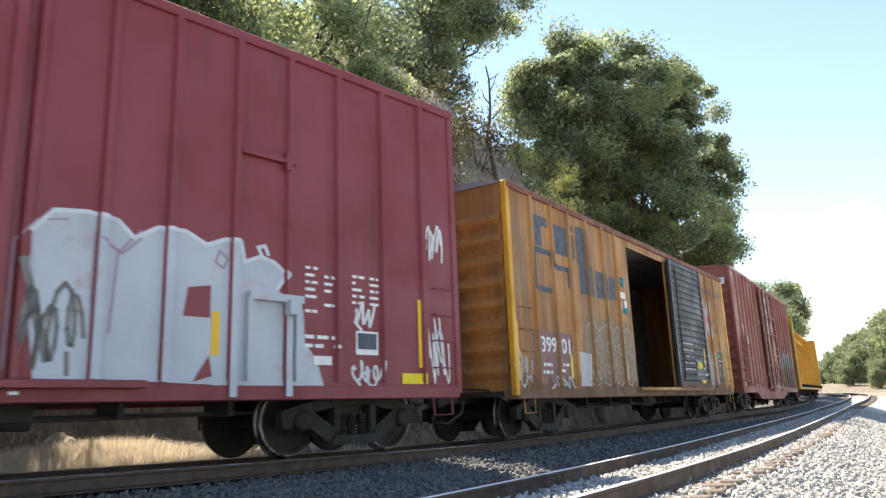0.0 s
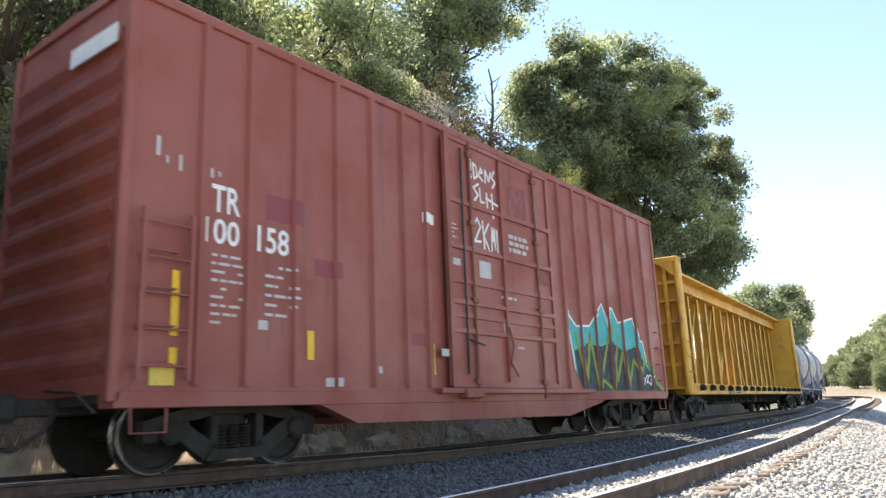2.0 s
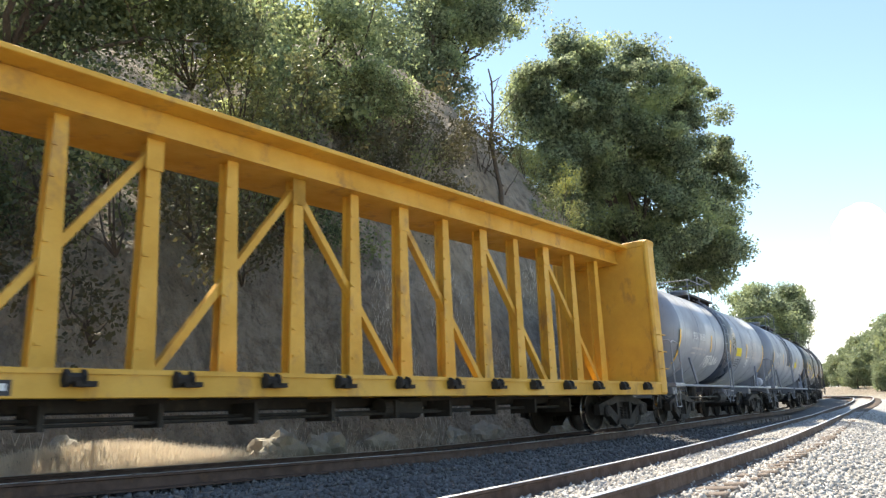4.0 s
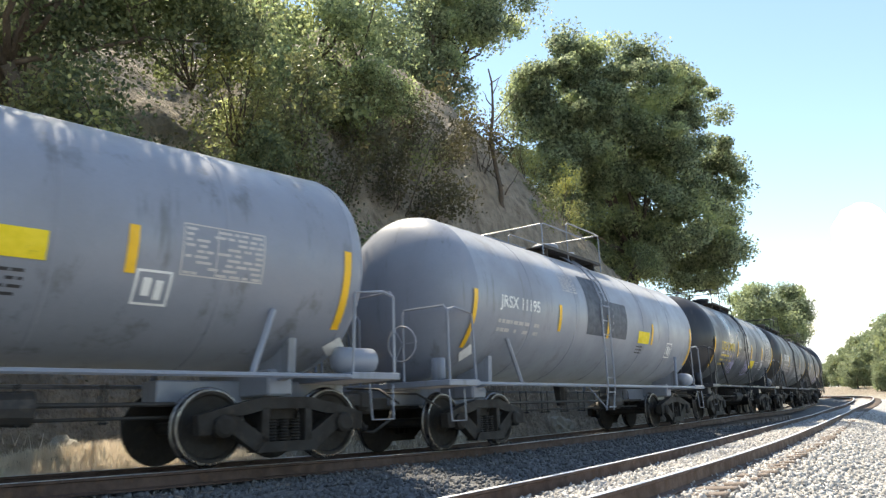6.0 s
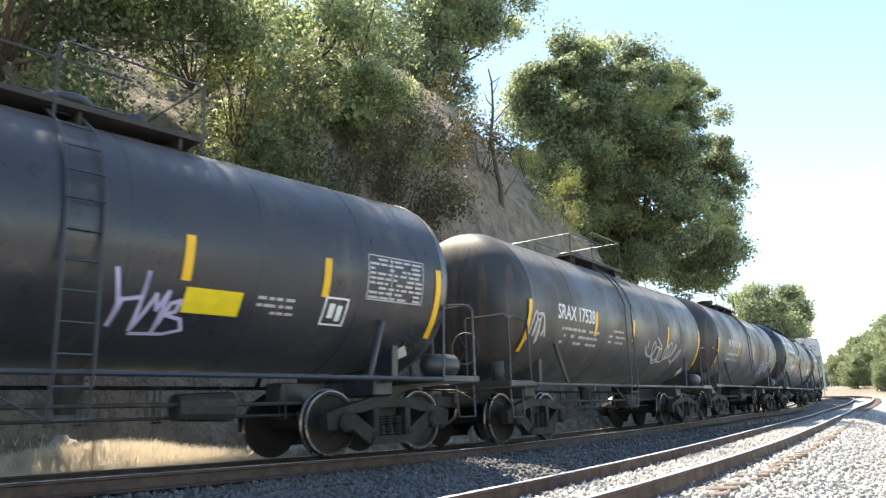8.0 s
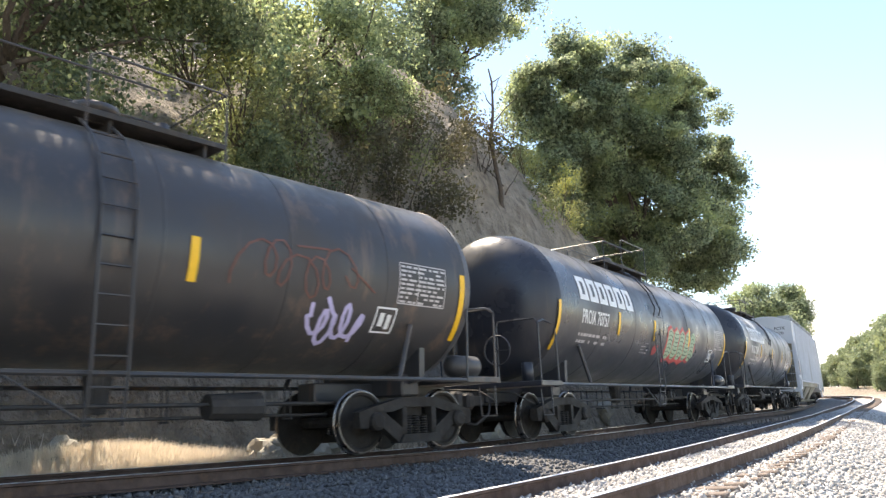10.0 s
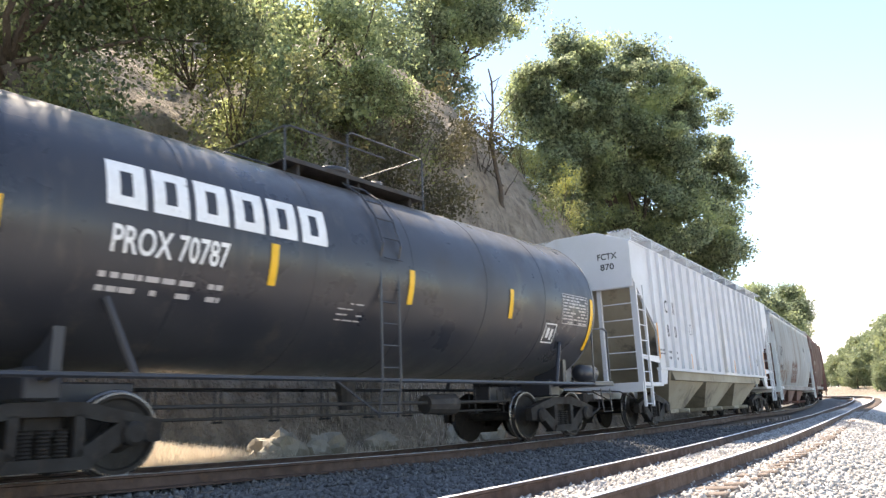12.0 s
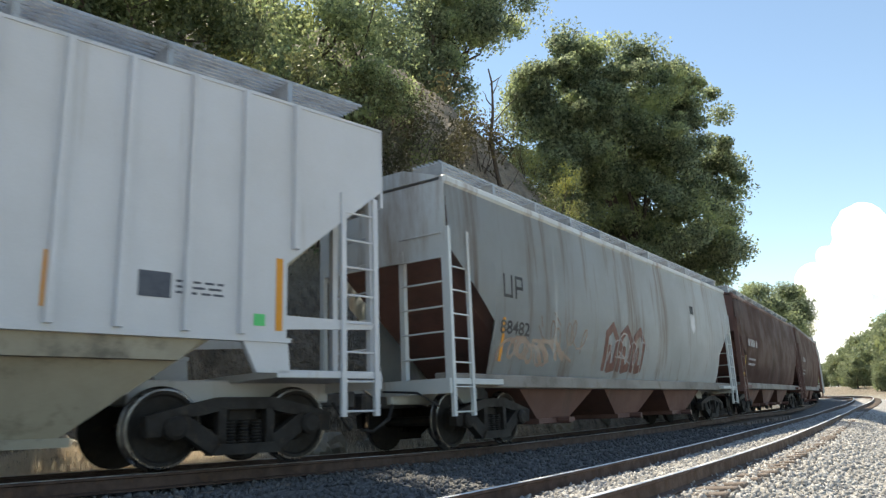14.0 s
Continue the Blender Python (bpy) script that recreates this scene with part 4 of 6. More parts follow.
for y in (-1.28, 0.98):
    tube(bm, [(1.66, y, 0.8), (1.66, y, 5.45)], 0.03, 7)
    for z in (1.1, 2.5, 3.9, 5.2):
        box(bm, 1.6, 1.7, y - 0.08, y + 0.08, z - 0.05, z + 0.05, 0.01)
part("lock_rod", bm, RUST_CAP, car, "rusty vertical lock rods of the door")
bm = bmesh.new()
box(bm, 1.62, 1.68, -0.3, -0.22, 1.1, 5.35)
for z in (1.95, 2.45, 3.42, 4.25):
    box(bm, 1.62, 1.665, -1.95, 1.6, z - 0.045, z + 0.045, 0.008)
tube(bm, [(1.7, -0.26, 2.1), (1.74, -0.2, 1.75), (1.7, -0.26, 1.45), (1.74, -0.1, 1.2)], 0.025, 6)
box(bm, 1.5, 1.72, -1.7, -1.2, 0.82, 0.98, 0.02)
part("door_beam", bm, BROWN_RED, car, "beams and handle of the plug door")
paint("patch", [rect(-7.3, -7.0, 1.0, 1.2)], side, MARK_YELLOW, car, 0.01)
paint("patch", [rect(-5.75, -5.1, 3.15, 3.5), rect(-4.9, -4.4, 2.5, 2.75), rect(-2.9, -2.5, 1.65, 1.85)], side, MAROON, car, 0.006)
for a in ((-7.08, -6.98, 1.55, 2.3), (-7.08, -6.98, 1.22, 1.42), (-5.04, -4.92, 1.35, 1.74), (-2.38, -2.28, 1.2, 1.7)):
    paint("reflector", [rect(*a)], side, TAPE, car, 0.014)
rungs("ladder", car, 1.53, -7.5, -6.9, [1.2 + 0.4 * i for i in range(5)], BROWN_RED, 0.016, True)
bm = bmesh.new()
box(bm, 0.2, 1.3, -L - 0.045, -L - 0.06, 4.95, 5.2)
part("number_board", bm, WHITE, car)


# ---- centre-beam flat car ----
def centerbeam(s0, s1):
    car, L, half = start_car("flatcar", "empty yellow centre-beam flat car", "flatcar", s0, s1, 1.9)
    for side in (-1, 1):
        bm = bmesh.new()
        box(bm, side * 1.32, side * 1.5, -L + 0.1, L - 0.1, 0.84, 1.16, 0.01)
        box(bm, side * 1.3, side * 1.53, -L + 0.1, L - 0.1, 1.1, 1.16)
        part("side_sill", bm, BEAM_YELLOW, car)
        for i in range(17):
            y = -10.3 + 1.28 * i
            bm = bmesh.new()
            lathe(bm, [(y - 0.13, 0.05), (y - 0.12, 0.1), (y - 0.07, 0.1), (y - 0.06, 0.06), (y + 0.06, 0.06), (y + 0.07, 0.1), (y + 0.1, 0.1), (y + 0.11, 0.05)], "Y", 9, (side * 1.55, 0, 1.05))
            box(bm, side * 1.48, side * 1.62, y - 0.02, y + 0.22, 0.96, 1.02)
            part("winch", bm, STEEL_DARK, car)
    bm = bmesh.new()
    box(bm, -1.32, 1.32, -L + 0.2, L - 0.2, 1.02, 1.1)
    for y in np.arange(-L + 1, L - 1, 1.22):
        box(bm, -1.3, 1.3, y, y + 0.12, 0.86, 1.02)
    part("deck", bm, BEAM_YELLOW, car)
    for k in (-1, 1):
        bm = bmesh.new()
        ya, yb = k * (L - 0.45), k * (L - 0.05)
        box(bm, -1.5, 1.5, ya, ya + k * 0.04, 1.1, 4.86)
        for x in (-1.05, -0.45, 0.45, 1.05):
            box(bm, x - 0.06, x + 0.06, ya + k * 0.04, yb - k * 0.12, 1.1, 4.86)
        for z in (1.7, 2.35, 3.0, 3.65, 4.2):
            box(bm, -1.34, 1.34, ya + k * 0.04, yb - k * 0.16, z, z + 0.1)
        bh = part("bulkhead", bm, BEAM_YELLOW, car)
        for side in (-1, 1):
            bm = bmesh.new()
            box(bm, side * 1.36, side * 1.52, ya - k * 0.04, yb, 0.84, 5.02, 0.05)
            part("corner_post", bm, BEAM_YELLOW, bh)
        bm = bmesh.new()
        box(bm, -1.52, 1.52, ya - k * 0.02, yb + k * 0.02, 4.84, 5.02, 0.02)
        prism(bm, [(0.9, 4.85), (1.38, 4.85), (1.38, 4.4)], yb - k * 0.05, yb, "Y")
        prism(bm, [(-0.9, 4.85), (-1.38, 4.85), (-1.38, 4.4)], yb - k * 0.05, yb, "Y")
        part("top_beam", bm, BEAM_YELLOW, bh)
        part("lettering", paint_plane(writing("TTZX", 0.15, 0.62, 3.8, 3.98), k * (L - 0.04)), LETTER_BLACK, bh) if k < 0 else None
        rungs("grab_irons", car, 1.52, k * (L - 0.4) - 0.05, k * (L - 0.1), [1.5, 1.95, 2.4], BEAM_YELLOW)
        stirrup(car, 1.4, k * (L - 0.6))
    bm = bmesh.new()
    box(bm, -0.95, 0.95, -L + 0.45, L - 0.45, 4.84, 4.92, 0.01)
    box(bm, -0.55, 0.55, -L + 0.45, L - 0.45, 4.5, 4.84, 0.01)
    box(bm, -0.62, 0.62, -L + 0.45, L - 0.45, 4.45, 4.5)
    part("top_chord", bm, BEAM_YELLOW, car)
    n = 17
    ys = [-10.16 + 1.27 * i for i in range(n)]
    for y in ys:
        bm = bmesh.new()
        prism(bm, [(y - 0.16, 1.1), (y + 0.16, 1.1), (y + 0.09, 4.46), (y - 0.09, 4.46)], 0.4, 0.42)
        prism(bm, [(y - 0.02, 1.1), (y + 0.02, 1.1), (y + 0.02, 4.46), (y - 0.02, 4.46)], 0.2, 0.4)
        prism(bm, [(y - 0.14, 1.1), (y + 0.14, 1.1), (y + 0.08, 4.46), (y - 0.08, 4.46)], 0.18, 0.2)
        for z in np.arange(1.5, 4.3, 0.42):
            box(bm, 0.42, 0.45, y - 0.11, y - 0.04, z, z + 0.035)
        part("post", bm, BEAM_YELLOW, car)
    for i in range(0, n - 2, 2):
        a, b = (ys[i] + 0.15, ys[i + 2]) if i < n // 2 - 1 else (ys[i + 2] - 0.15, ys[i])
        bm = bmesh.new()
        d = 0.07 if b > a else -0.07
        prism(bm, [(a - d, 1.15), (a + d, 1.15), (b + d, 4.3), (b - d, 4.3)], 0.22, 0.36)
        prism(bm, [(b - 0.13, 4.0), (b + 0.13, 4.0), (b + 0.13, 4.46), (b - 0.13, 4.46)], 0.425, 0.44)
        part("brace", bm, BEAM_YELLOW, car)
    brake_gear(car, half, 0.7)
    side = Flat(1.5)
    paint("lettering", [rect(-6.5, -5.75, 0.87, 1.03), rect(-5.2, -4.5, 0.87, 1.03)], side, LETTER_BLACK, car, 0.005)
    paint("lettering", writing("TTZX", -6.45, -5.8, 0.9, 1.0) + bars(-5.15, -4.55, 0.89, 1.01, 1, 3, 0.6), side, WHITE, car, 0.009, "white reporting mark on black")
    return car


def paint_plane(tris, y):
    bm = bmesh.new()
    for t in tris:
        bm.faces.new([bm.verts.new((a, y, b)) for a, b in t])
    return bm


centerbeam(45.45, 68.6)


# ---- tank cars ----
def tank_car(label, s0, s1, mat, R=1.54, zc=2.75, trim=None, band=None, strips=(-2.4, 0.4)):
    car, L, half = start_car("tank_car", label, "tank car", s0, s1, 1.75)
    trim = trim or mat
    yc = L - 0.95
    bm = bmesh.new()
    prof = [(-yc - 0.62 * math.sin(math.pi / 2 * (1 - i / 8)), max(0.02, R * math.sqrt(max(0, 1 - math.sin(math.pi / 2 * (1 - i / 8)) ** 2)) ** 0.8)) for i in range(9)]
    seams = []
    for i in range(7):
        y = -yc + 2 * yc * i / 6
        seams += [(y - 0.02, R), (y - 0.015, R + 0.006), (y + 0.015, R + 0.006), (y + 0.02, R)]
    prof += [(a, r) for a, r in seams if -yc < a < yc] + [(-a, r) for a, r in prof[::-1]]
    lathe(bm, prof, "Y", 56, (0, 0, zc))
    bmesh.ops.recalc_face_normals(bm, faces=bm.faces[:])
    shell = part("tank_shell", bm, mat, car, smooth_by=0.6)
    for a, b, bmat in band or ():
        bm = bmesh.new()
        lathe(bm, [(a, R), (a + 0.01, R + 0.011), (b - 0.01, R + 0.011), (b, R)], "Y", 56, (0, 0, zc))
        part("band", bm, bmat, shell, "darker repainted band", smooth_by=0.6)
    for k in (-1, 1):
        bm = bmesh.new()
        box(bm, -1.5, 1.5, k * (L - 0.05), k * (L - 0.95), 1.06, 1.16, 0.01)
        box(bm, -0.22, 0.22, k * (L - 0.1), k * (half - 1.4), 0.78, 1.1, 0.02)
        box(bm, -0.95, 0.95, k * half - 0.2, k * half + 0.2, 0.86, 1.22, 0.03)
        part("end_platform", bm, trim, car)
        bm = bmesh.new()
        for side in (-1, 1):
            prism(bm, [(side * 0.3, 0.95), (side * 1.2, 1.1), (side * 1.22, 1.62), (side * 0.9, 1.42), (side * 0.5, 1.3)], k * half - 0.06, k * half + 0.06, "Y")
            tube(bm, [(side * 1.44, k * (half - 0.75), 1.1), (side * 1.36, k * (half - 0.4), 1.95)], 0.042, 6)
        part("saddle", bm, trim, car)
        yy_ = k * (L - 0.12)
        for side in (-1, 1):
            bm = bmesh.new()
            tube(bm, [(side * 1.45, yy_, 1.1), (side * 1.45, yy_, 2.28), (side * 1.38, yy_, 2.38), (side * 0.55, yy_, 2.38), (side * 0.5, yy_, 2.3), (side * 0.5, yy_, 1.1)], 0.022, 6)
            tube(bm, [(side * 1.45, yy_, 2.3), (side * 1.45, yy_ - k * 0.2, 2.36), (side * 1.45, k * (L - 0.85), 2.3), (side * 1.45, k * (L - 0.9), 1.1)], 0.022, 6)
            part("handrail", bm, trim, car)
        bm = bmesh.new()
        lathe(bm, [(k * (L - 0.55) - 0.38, 0.1), (k * (L - 0.55) - 0.3, 0.19), (k * (L - 0.55) + 0.3, 0.19), (k * (L - 0.55) + 0.38, 0.1)], "Y", 14, (1.05, 0, 1.36)) if k > 0 else lathe(bm, [(1.15, 0.12), (1.55, 0.12)], "Z", 10, (0.95, k * (L - 0.5), 0))
        part("air_reservoir", bm, trim, car, smooth_by=0.6)
        stirrup(car, 1.42, k * (L - 0.35), trim)
    bm = bmesh.new()
    for side in (-1, 1):
        tube(bm, [(side * 1.46, -L + 0.9, 1.1), (side * 1.46, L - 0.9, 1.1)], 0.035, 6)
    part("side_rail", bm, trim, car)
    bm = bmesh.new()
    tube(bm, [(0.55, -half + 1.3, 0.78), (0.55, half - 1.3, 0.78)], 0.03, 6)
    tube(bm, [(0.4, -half + 1.3, 0.62), (0.4, half - 1.3, 0.62)], 0.022, 6)
    for y in np.arange(-half + 1.5, half - 1.3, 0.95):
        for x in (0.4, 0.55):
            tube(bm, [(x, y, 0.55), (x, y, 1.02)], 0.013, 5)
        tube(bm, [(0.36, y, 0.57), (0.6, y, 0.57)], 0.013, 5)
    lathe(bm, [(0.7, 0.12), (1.3, 0.2)], "Z", 10)
    lathe(bm, [(-0.4, 0.17), (0.4, 0.2)], "Y", 12, (0.5, half * 0.35, 0.75))
    part("brake_rigging", bm, BLACK, car)
    # ladder on the near side, walkway and rails round the manway
    bm = bmesh.new()
    for y in (-0.75, -0.35):
        tube(bm, [(1.5, y, 0.55), (1.58, y, 1.1), (1.58, y, zc + 0.1)] + [((R + 0.08) * math.cos(a), y, zc + (R + 0.08) * math.sin(a)) for a in (0.2, 0.5, 0.8, 1.1)], 0.02, 5)
    for i in range(12):
        a = -0.6 + 0.15 * i
        z = 0.62 + i * 0.33
        x = 1.56 if z < zc + 0.1 else (R + 0.08) * math.cos(math.asin(min(0.99, (z - zc) / (R + 0.08))))
        tube(bm, [(x, -0.75, z), (x, -0.35, z)], 0.014, 5)
    tube(bm, [(1.46, -1.6, 1.1), (1.5, -0.75, 0.6)], 0.016, 5)
    part("ladder", bm, trim, car)
    top = zc + R
    for x in (-0.56, 0.56):
        bm = bmesh.new()
        box(bm, x - 0.24, x + 0.24, -2.0, 1.2, top - 0.02, top + 0.005, 0.006)
        for y in (-1.7, -0.4, 0.9):
            box(bm, x - 0.2, x + 0.2, y, y + 0.04, top - 0.2, top - 0.02)
        part("walkway_plate", bm, BLACK, car, "dark walkway grating")
    for x in (-0.82, 0.82):
        bm = bmesh.new()
        box(bm, x - 0.015, x + 0.015, -2.0, 1.2, top - 0.03, top + 0.045, 0.005)
        part("walkway_edge", bm, BLACK, car, "dark walkway edge")
    bm = bmesh.new()
    lathe(bm, [(top - 0.1, 0.3), (top + 0.3, 0.3), (top + 0.32, 0.34), (top + 0.4, 0.32)], "Z", 16, (0, -0.3, 0))
    lathe(bm, [(top - 0.1, 0.12), (top + 0.3, 0.12)], "Z", 10, (0.3, 0.5, 0))
    part("manway", bm, trim, car, smooth_by=0.6)
    bm = bmesh.new()
    z1 = top + 0.8
    for x in (-0.82, 0.82):
        tube(bm, [(x, -2.0, top - 0.2), (x, -2.0, z1 - 0.3), (x, -1.9, z1 - 0.25), (x, 0.2, z1 - 0.25)], 0.016, 6)
        tube(bm, [(x, 1.2, top - 0.2), (x, 1.2, z1 - 0.05), (x, 1.1, z1), (x, -0.6, z1), (x, -0.7, z1 - 0.06), (x, -0.7, top - 0.2)], 0.016, 6)
    for y, z in ((1.2, z1), (-2.0, z1 - 0.28)):
        tube(bm, [(-0.82, y, z), (0.82, y, z)], 0.016, 6)
    part("platform_rail", bm, trim, car)
    bm = bmesh.new()
    ring = [(0.55 + 0.3 * math.cos(a), -L + 0.02, 1.8 + 0.3 * math.sin(a)) for a in np.linspace(0, 2 * math.pi, 17)]
    tube(bm, ring, 0.018, 5)
    for a in (0, 2.1, 4.2):
        tube(bm, [(0.55, -L + 0.02, 1.8), (0.55 + 0.3 * math.cos(a), -L + 0.02, 1.8 + 0.3 * math.sin(a))], 0.014, 4)
    part("brake_wheel", bm, trim, car)
    side = Round(R, zc)
    for y, lo, hi in ((-yc - 0.06, -1.1, -0.02), *[(p, -0.55, 0.0) for p in strips], (yc - 0.1, -1.05, 0.1)):
        paint("reflector", [rect(y - 0.06, y + 0.06, lo, hi)], side, TAPE, car, 0.014)
    return car, L, yc, side


def hazard(car, side, y, arc):
    """A diamond placard."""
    paint("placard", [[(y, arc - 0.2), (y + 0.2, arc), (y, arc + 0.2), (y - 0.2, arc)]], side, WHITE, car, 0.03, "white diamond placard")
    paint("placard", bars(y - 0.1, y + 0.1, arc - 0.05, arc + 0.06, 1, 2), side, LETTER_BLACK, car, 0.034)


def data_panel(car, side, y0, y1, a0, a1, mat=OFFWHITE):
    paint("data_panel", bars(y0, y1, a0, a1, 9, int(y0 * 10), 0.5) + stroke([(y0 - 0.03, a0), (y1 + 0.03, a0), (y1 + 0.03, a1 + 0.02), (y0 - 0.03, a1 + 0.02), (y0 - 0.03, a0)], 0.018) + stroke([(y0 + 0.4 * (y1 - y0), a0), (y0 + 0.4 * (y1 - y0), a1)], 0.014), side, mat, car, 0.006, "white data panel")


def test_box(car, side, y, a, mat=WHITE):
    paint("test_mark", stroke([(y - 0.2, a - 0.2), (y + 0.2, a - 0.2), (y + 0.2, a + 0.2), (y - 0.2, a + 0.2), (y - 0.2, a - 0.2)], 0.03) + [rect(y - 0.12, y - 0.02, a - 0.1, a + 0.12), rect(y + 0.03, y + 0.12, a - 0.14, a + 0.1)], side, mat, car, 0.007)


DEG = 1.5 * math.pi / 180
car, L, yc, side = tank_car("grey tank car with a blue-black band", 69.6, 83.4, TANK_GREY, band=[(-0.76, 1.06, BAND_BLUE)], strips=(-2.52, 0.14, 2.8))
paint("lettering", writing("JRSX 10168", -4.66, -3.26, -0.3, 0.0), side, WHITE, car, 0.007, "white reporting mark")
paint("lettering", bars(-4.65, -3.05, -0.74, -0.42, 2, 1), side, OFFWHITE, car, 0.007)
paint("graffiti", scrawl(-2.95, -2.1, -1.15, -0.65, 5, 0.05, 5) + scrawl(-2.1, -1.3, -1.0, -0.7, 6, 0.05, 5), side, WHITE, car, 0.009, "white sprayed tag")
paint("label", [rect(1.14, 1.92, -0.52, -0.21)], side, SIGN_YELLOW, car, 0.016)
data_panel(car, side, 3.42, 4.46, -0.5, 0.1)
test_box(car, side, 3.1, -0.7)
paint("lettering", bars(1.14, 1.75, -0.95, -0.6, 4, 7), side, LETTER_BLACK, car, 0.016)
hazard(car, side, L - 0.9, -1.35)

car, L, yc, side = tank_car("grey tank car with a slate patch", 84.33, 98.2, TANK_GREY, strips=(-2.79, -0.29, 2.65))
paint("lettering", writing("JRSX 11195", -5.21, -3.69, -0.32, -0.02), side, WHITE, car, 0.007, "white reporting mark")
paint("lettering", bars(-5.2, -3.65, -0.75, -0.42, 2, 1), side, OFFWHITE, car, 0.007)
paint("patch", [rect(-1.43, 0.87, -0.52, 0.34), rect(-1.43, -0.35, 0.34, 0.9)], side, PATCH_GREY, car, 0.006, "slate grey repainted patch")
paint("label", [rect(1.67, 2.45, -0.55, -0.24)], side, SIGN_YELLOW, car, 0.01)
paint("lettering", bars(1.65, 2.1, -0.85, -0.6, 3, 4), side, LETTER_BLACK, car, 0.008)
test_box(car, side, 4.1, -0.65)
data_panel(car, side, -2.5, -1.9, 0.35, 0.75)
hazard(car, side, -L + 1.1, -1.2)

car, L, yc, side = tank_car("black tank car with yellow lettering", 99.13, 111.4, TANK_BLACK, strips=(-1.75, 0.7, 2.8))
paint("lettering", writing("UTLX 24476", -4.23, -2.27, -0.4, -0.1), side, MARK_YELLOW, car, 0.007, "yellow reporting mark")
paint("lettering", bars(-4.2, -2.6, -1.0, -0.5, 3, 1), side, MARK_YELLOW, car, 0.007)
for y, k in ((-2.8, 0.78), (-0.12, 0.8)):
    paint("graffiti", stroke([(y + k * (a - 0.15), b) for a, b in ((0.15, -0.5), (0.28, -0.9), (0.24, -1.2), (0.32, -0.85), (0.6, -0.8), (0.62, -0.5), (0.58, -1.25), (0.8, -0.75), (0.86, -0.95), (0.98, -0.7), (0.92, -1.25), (1.05, -0.85), (1.2, -0.8), (1.16, -0.95), (1.0, -1.0), (1.28, -1.05), (1.36, -1.2), (1.1, -1.28), (0.6, -1.3))], 0.05), side, LILAC, car, 0.009, "lilac sprayed tag")
paint("label", [rect(0.74, 1.52, -0.95, -0.62)], side, SIGN_YELLOW, car, 0.01)
data_panel(car, side, 3.6, 4.7, -0.5, 0.15)
test_box(car, side, 3.05, -0.75)
paint("lettering", bars(1.75, 2.35, -0.9, -0.6, 3, 12), side, OFFWHITE, car, 0.007)
hazard(car, side, 4.69, -1.40)

car, L, yc, side = tank_car("black tank car streaked with rust", 112.2, 125.14, TANK_RUSTY, strips=(-2.43, -0.11, 2.53))
paint("lettering", writing("SRAX 17538", -4.37, -2.51, -0.3, 0.02), side, WHITE, car, 0.007, "white reporting mark")
paint("lettering", bars(-4.1, -2.2, -0.85, -0.4, 3, 1) + bars(-1.6, -0.6, -0.7, -0.3, 3, 2), side, OFFWHITE, car, 0.007)
paint("graffiti", scrawl(-5.45, -4.9, -0.9, -0.2, 5, 0.05, 3) + scrawl(1.1, 3.8, -1.1, -0.4, 6, 0.05, 7), side, OFFWHITE, car, 0.009, "pale sprayed tags")
hazard(car, side, 4.6, -1.3)

car, L, yc, side = tank_car("black tank car with a lilac tag", 125.6, 138.4, TANK_RUSTY)
paint("lettering", bars(-4.0, -2.0, -0.3, 0.0, 1, 3, 0.8) + bars(-4.0, -2.4, -0.8, -0.4, 2, 1), side, OFFWHITE, car, 0.007)
paint("graffiti", scrawl(1.0, 3.0, -0.6, 0.2, 5, 0.03, 5), side, RUST_TAG, car, 0.009)
paint("graffiti", scrawl(2.3, 3.3, -1.3, -0.6, 6, 0.07, 4), side, LILAC, car, 0.009, "lilac sprayed tag")
data_panel(car, side, 3.9, 4.9, -0.5, 0.12)
test_box(car, side, 3.7, -0.8)


def emblem_block(i, y0, y1, a0, a1):
    """One of the square blocks with an open middle that make the maker's emblem."""
    w = (y1 - y0) / 6.3
    y = y0 + i * (y1 - y0) / 6
    t = 0.3 * w
    d = t * 0.8
    return [rect(y, y + t, a0, a1), rect(y + 0.88 * w - t, y + 0.88 * w, a0, a1), rect(y + t, y + 0.88 * w - t, a1 - d, a1), rect(y + t, y + 0.88 * w - t, a0, a0 + d)]


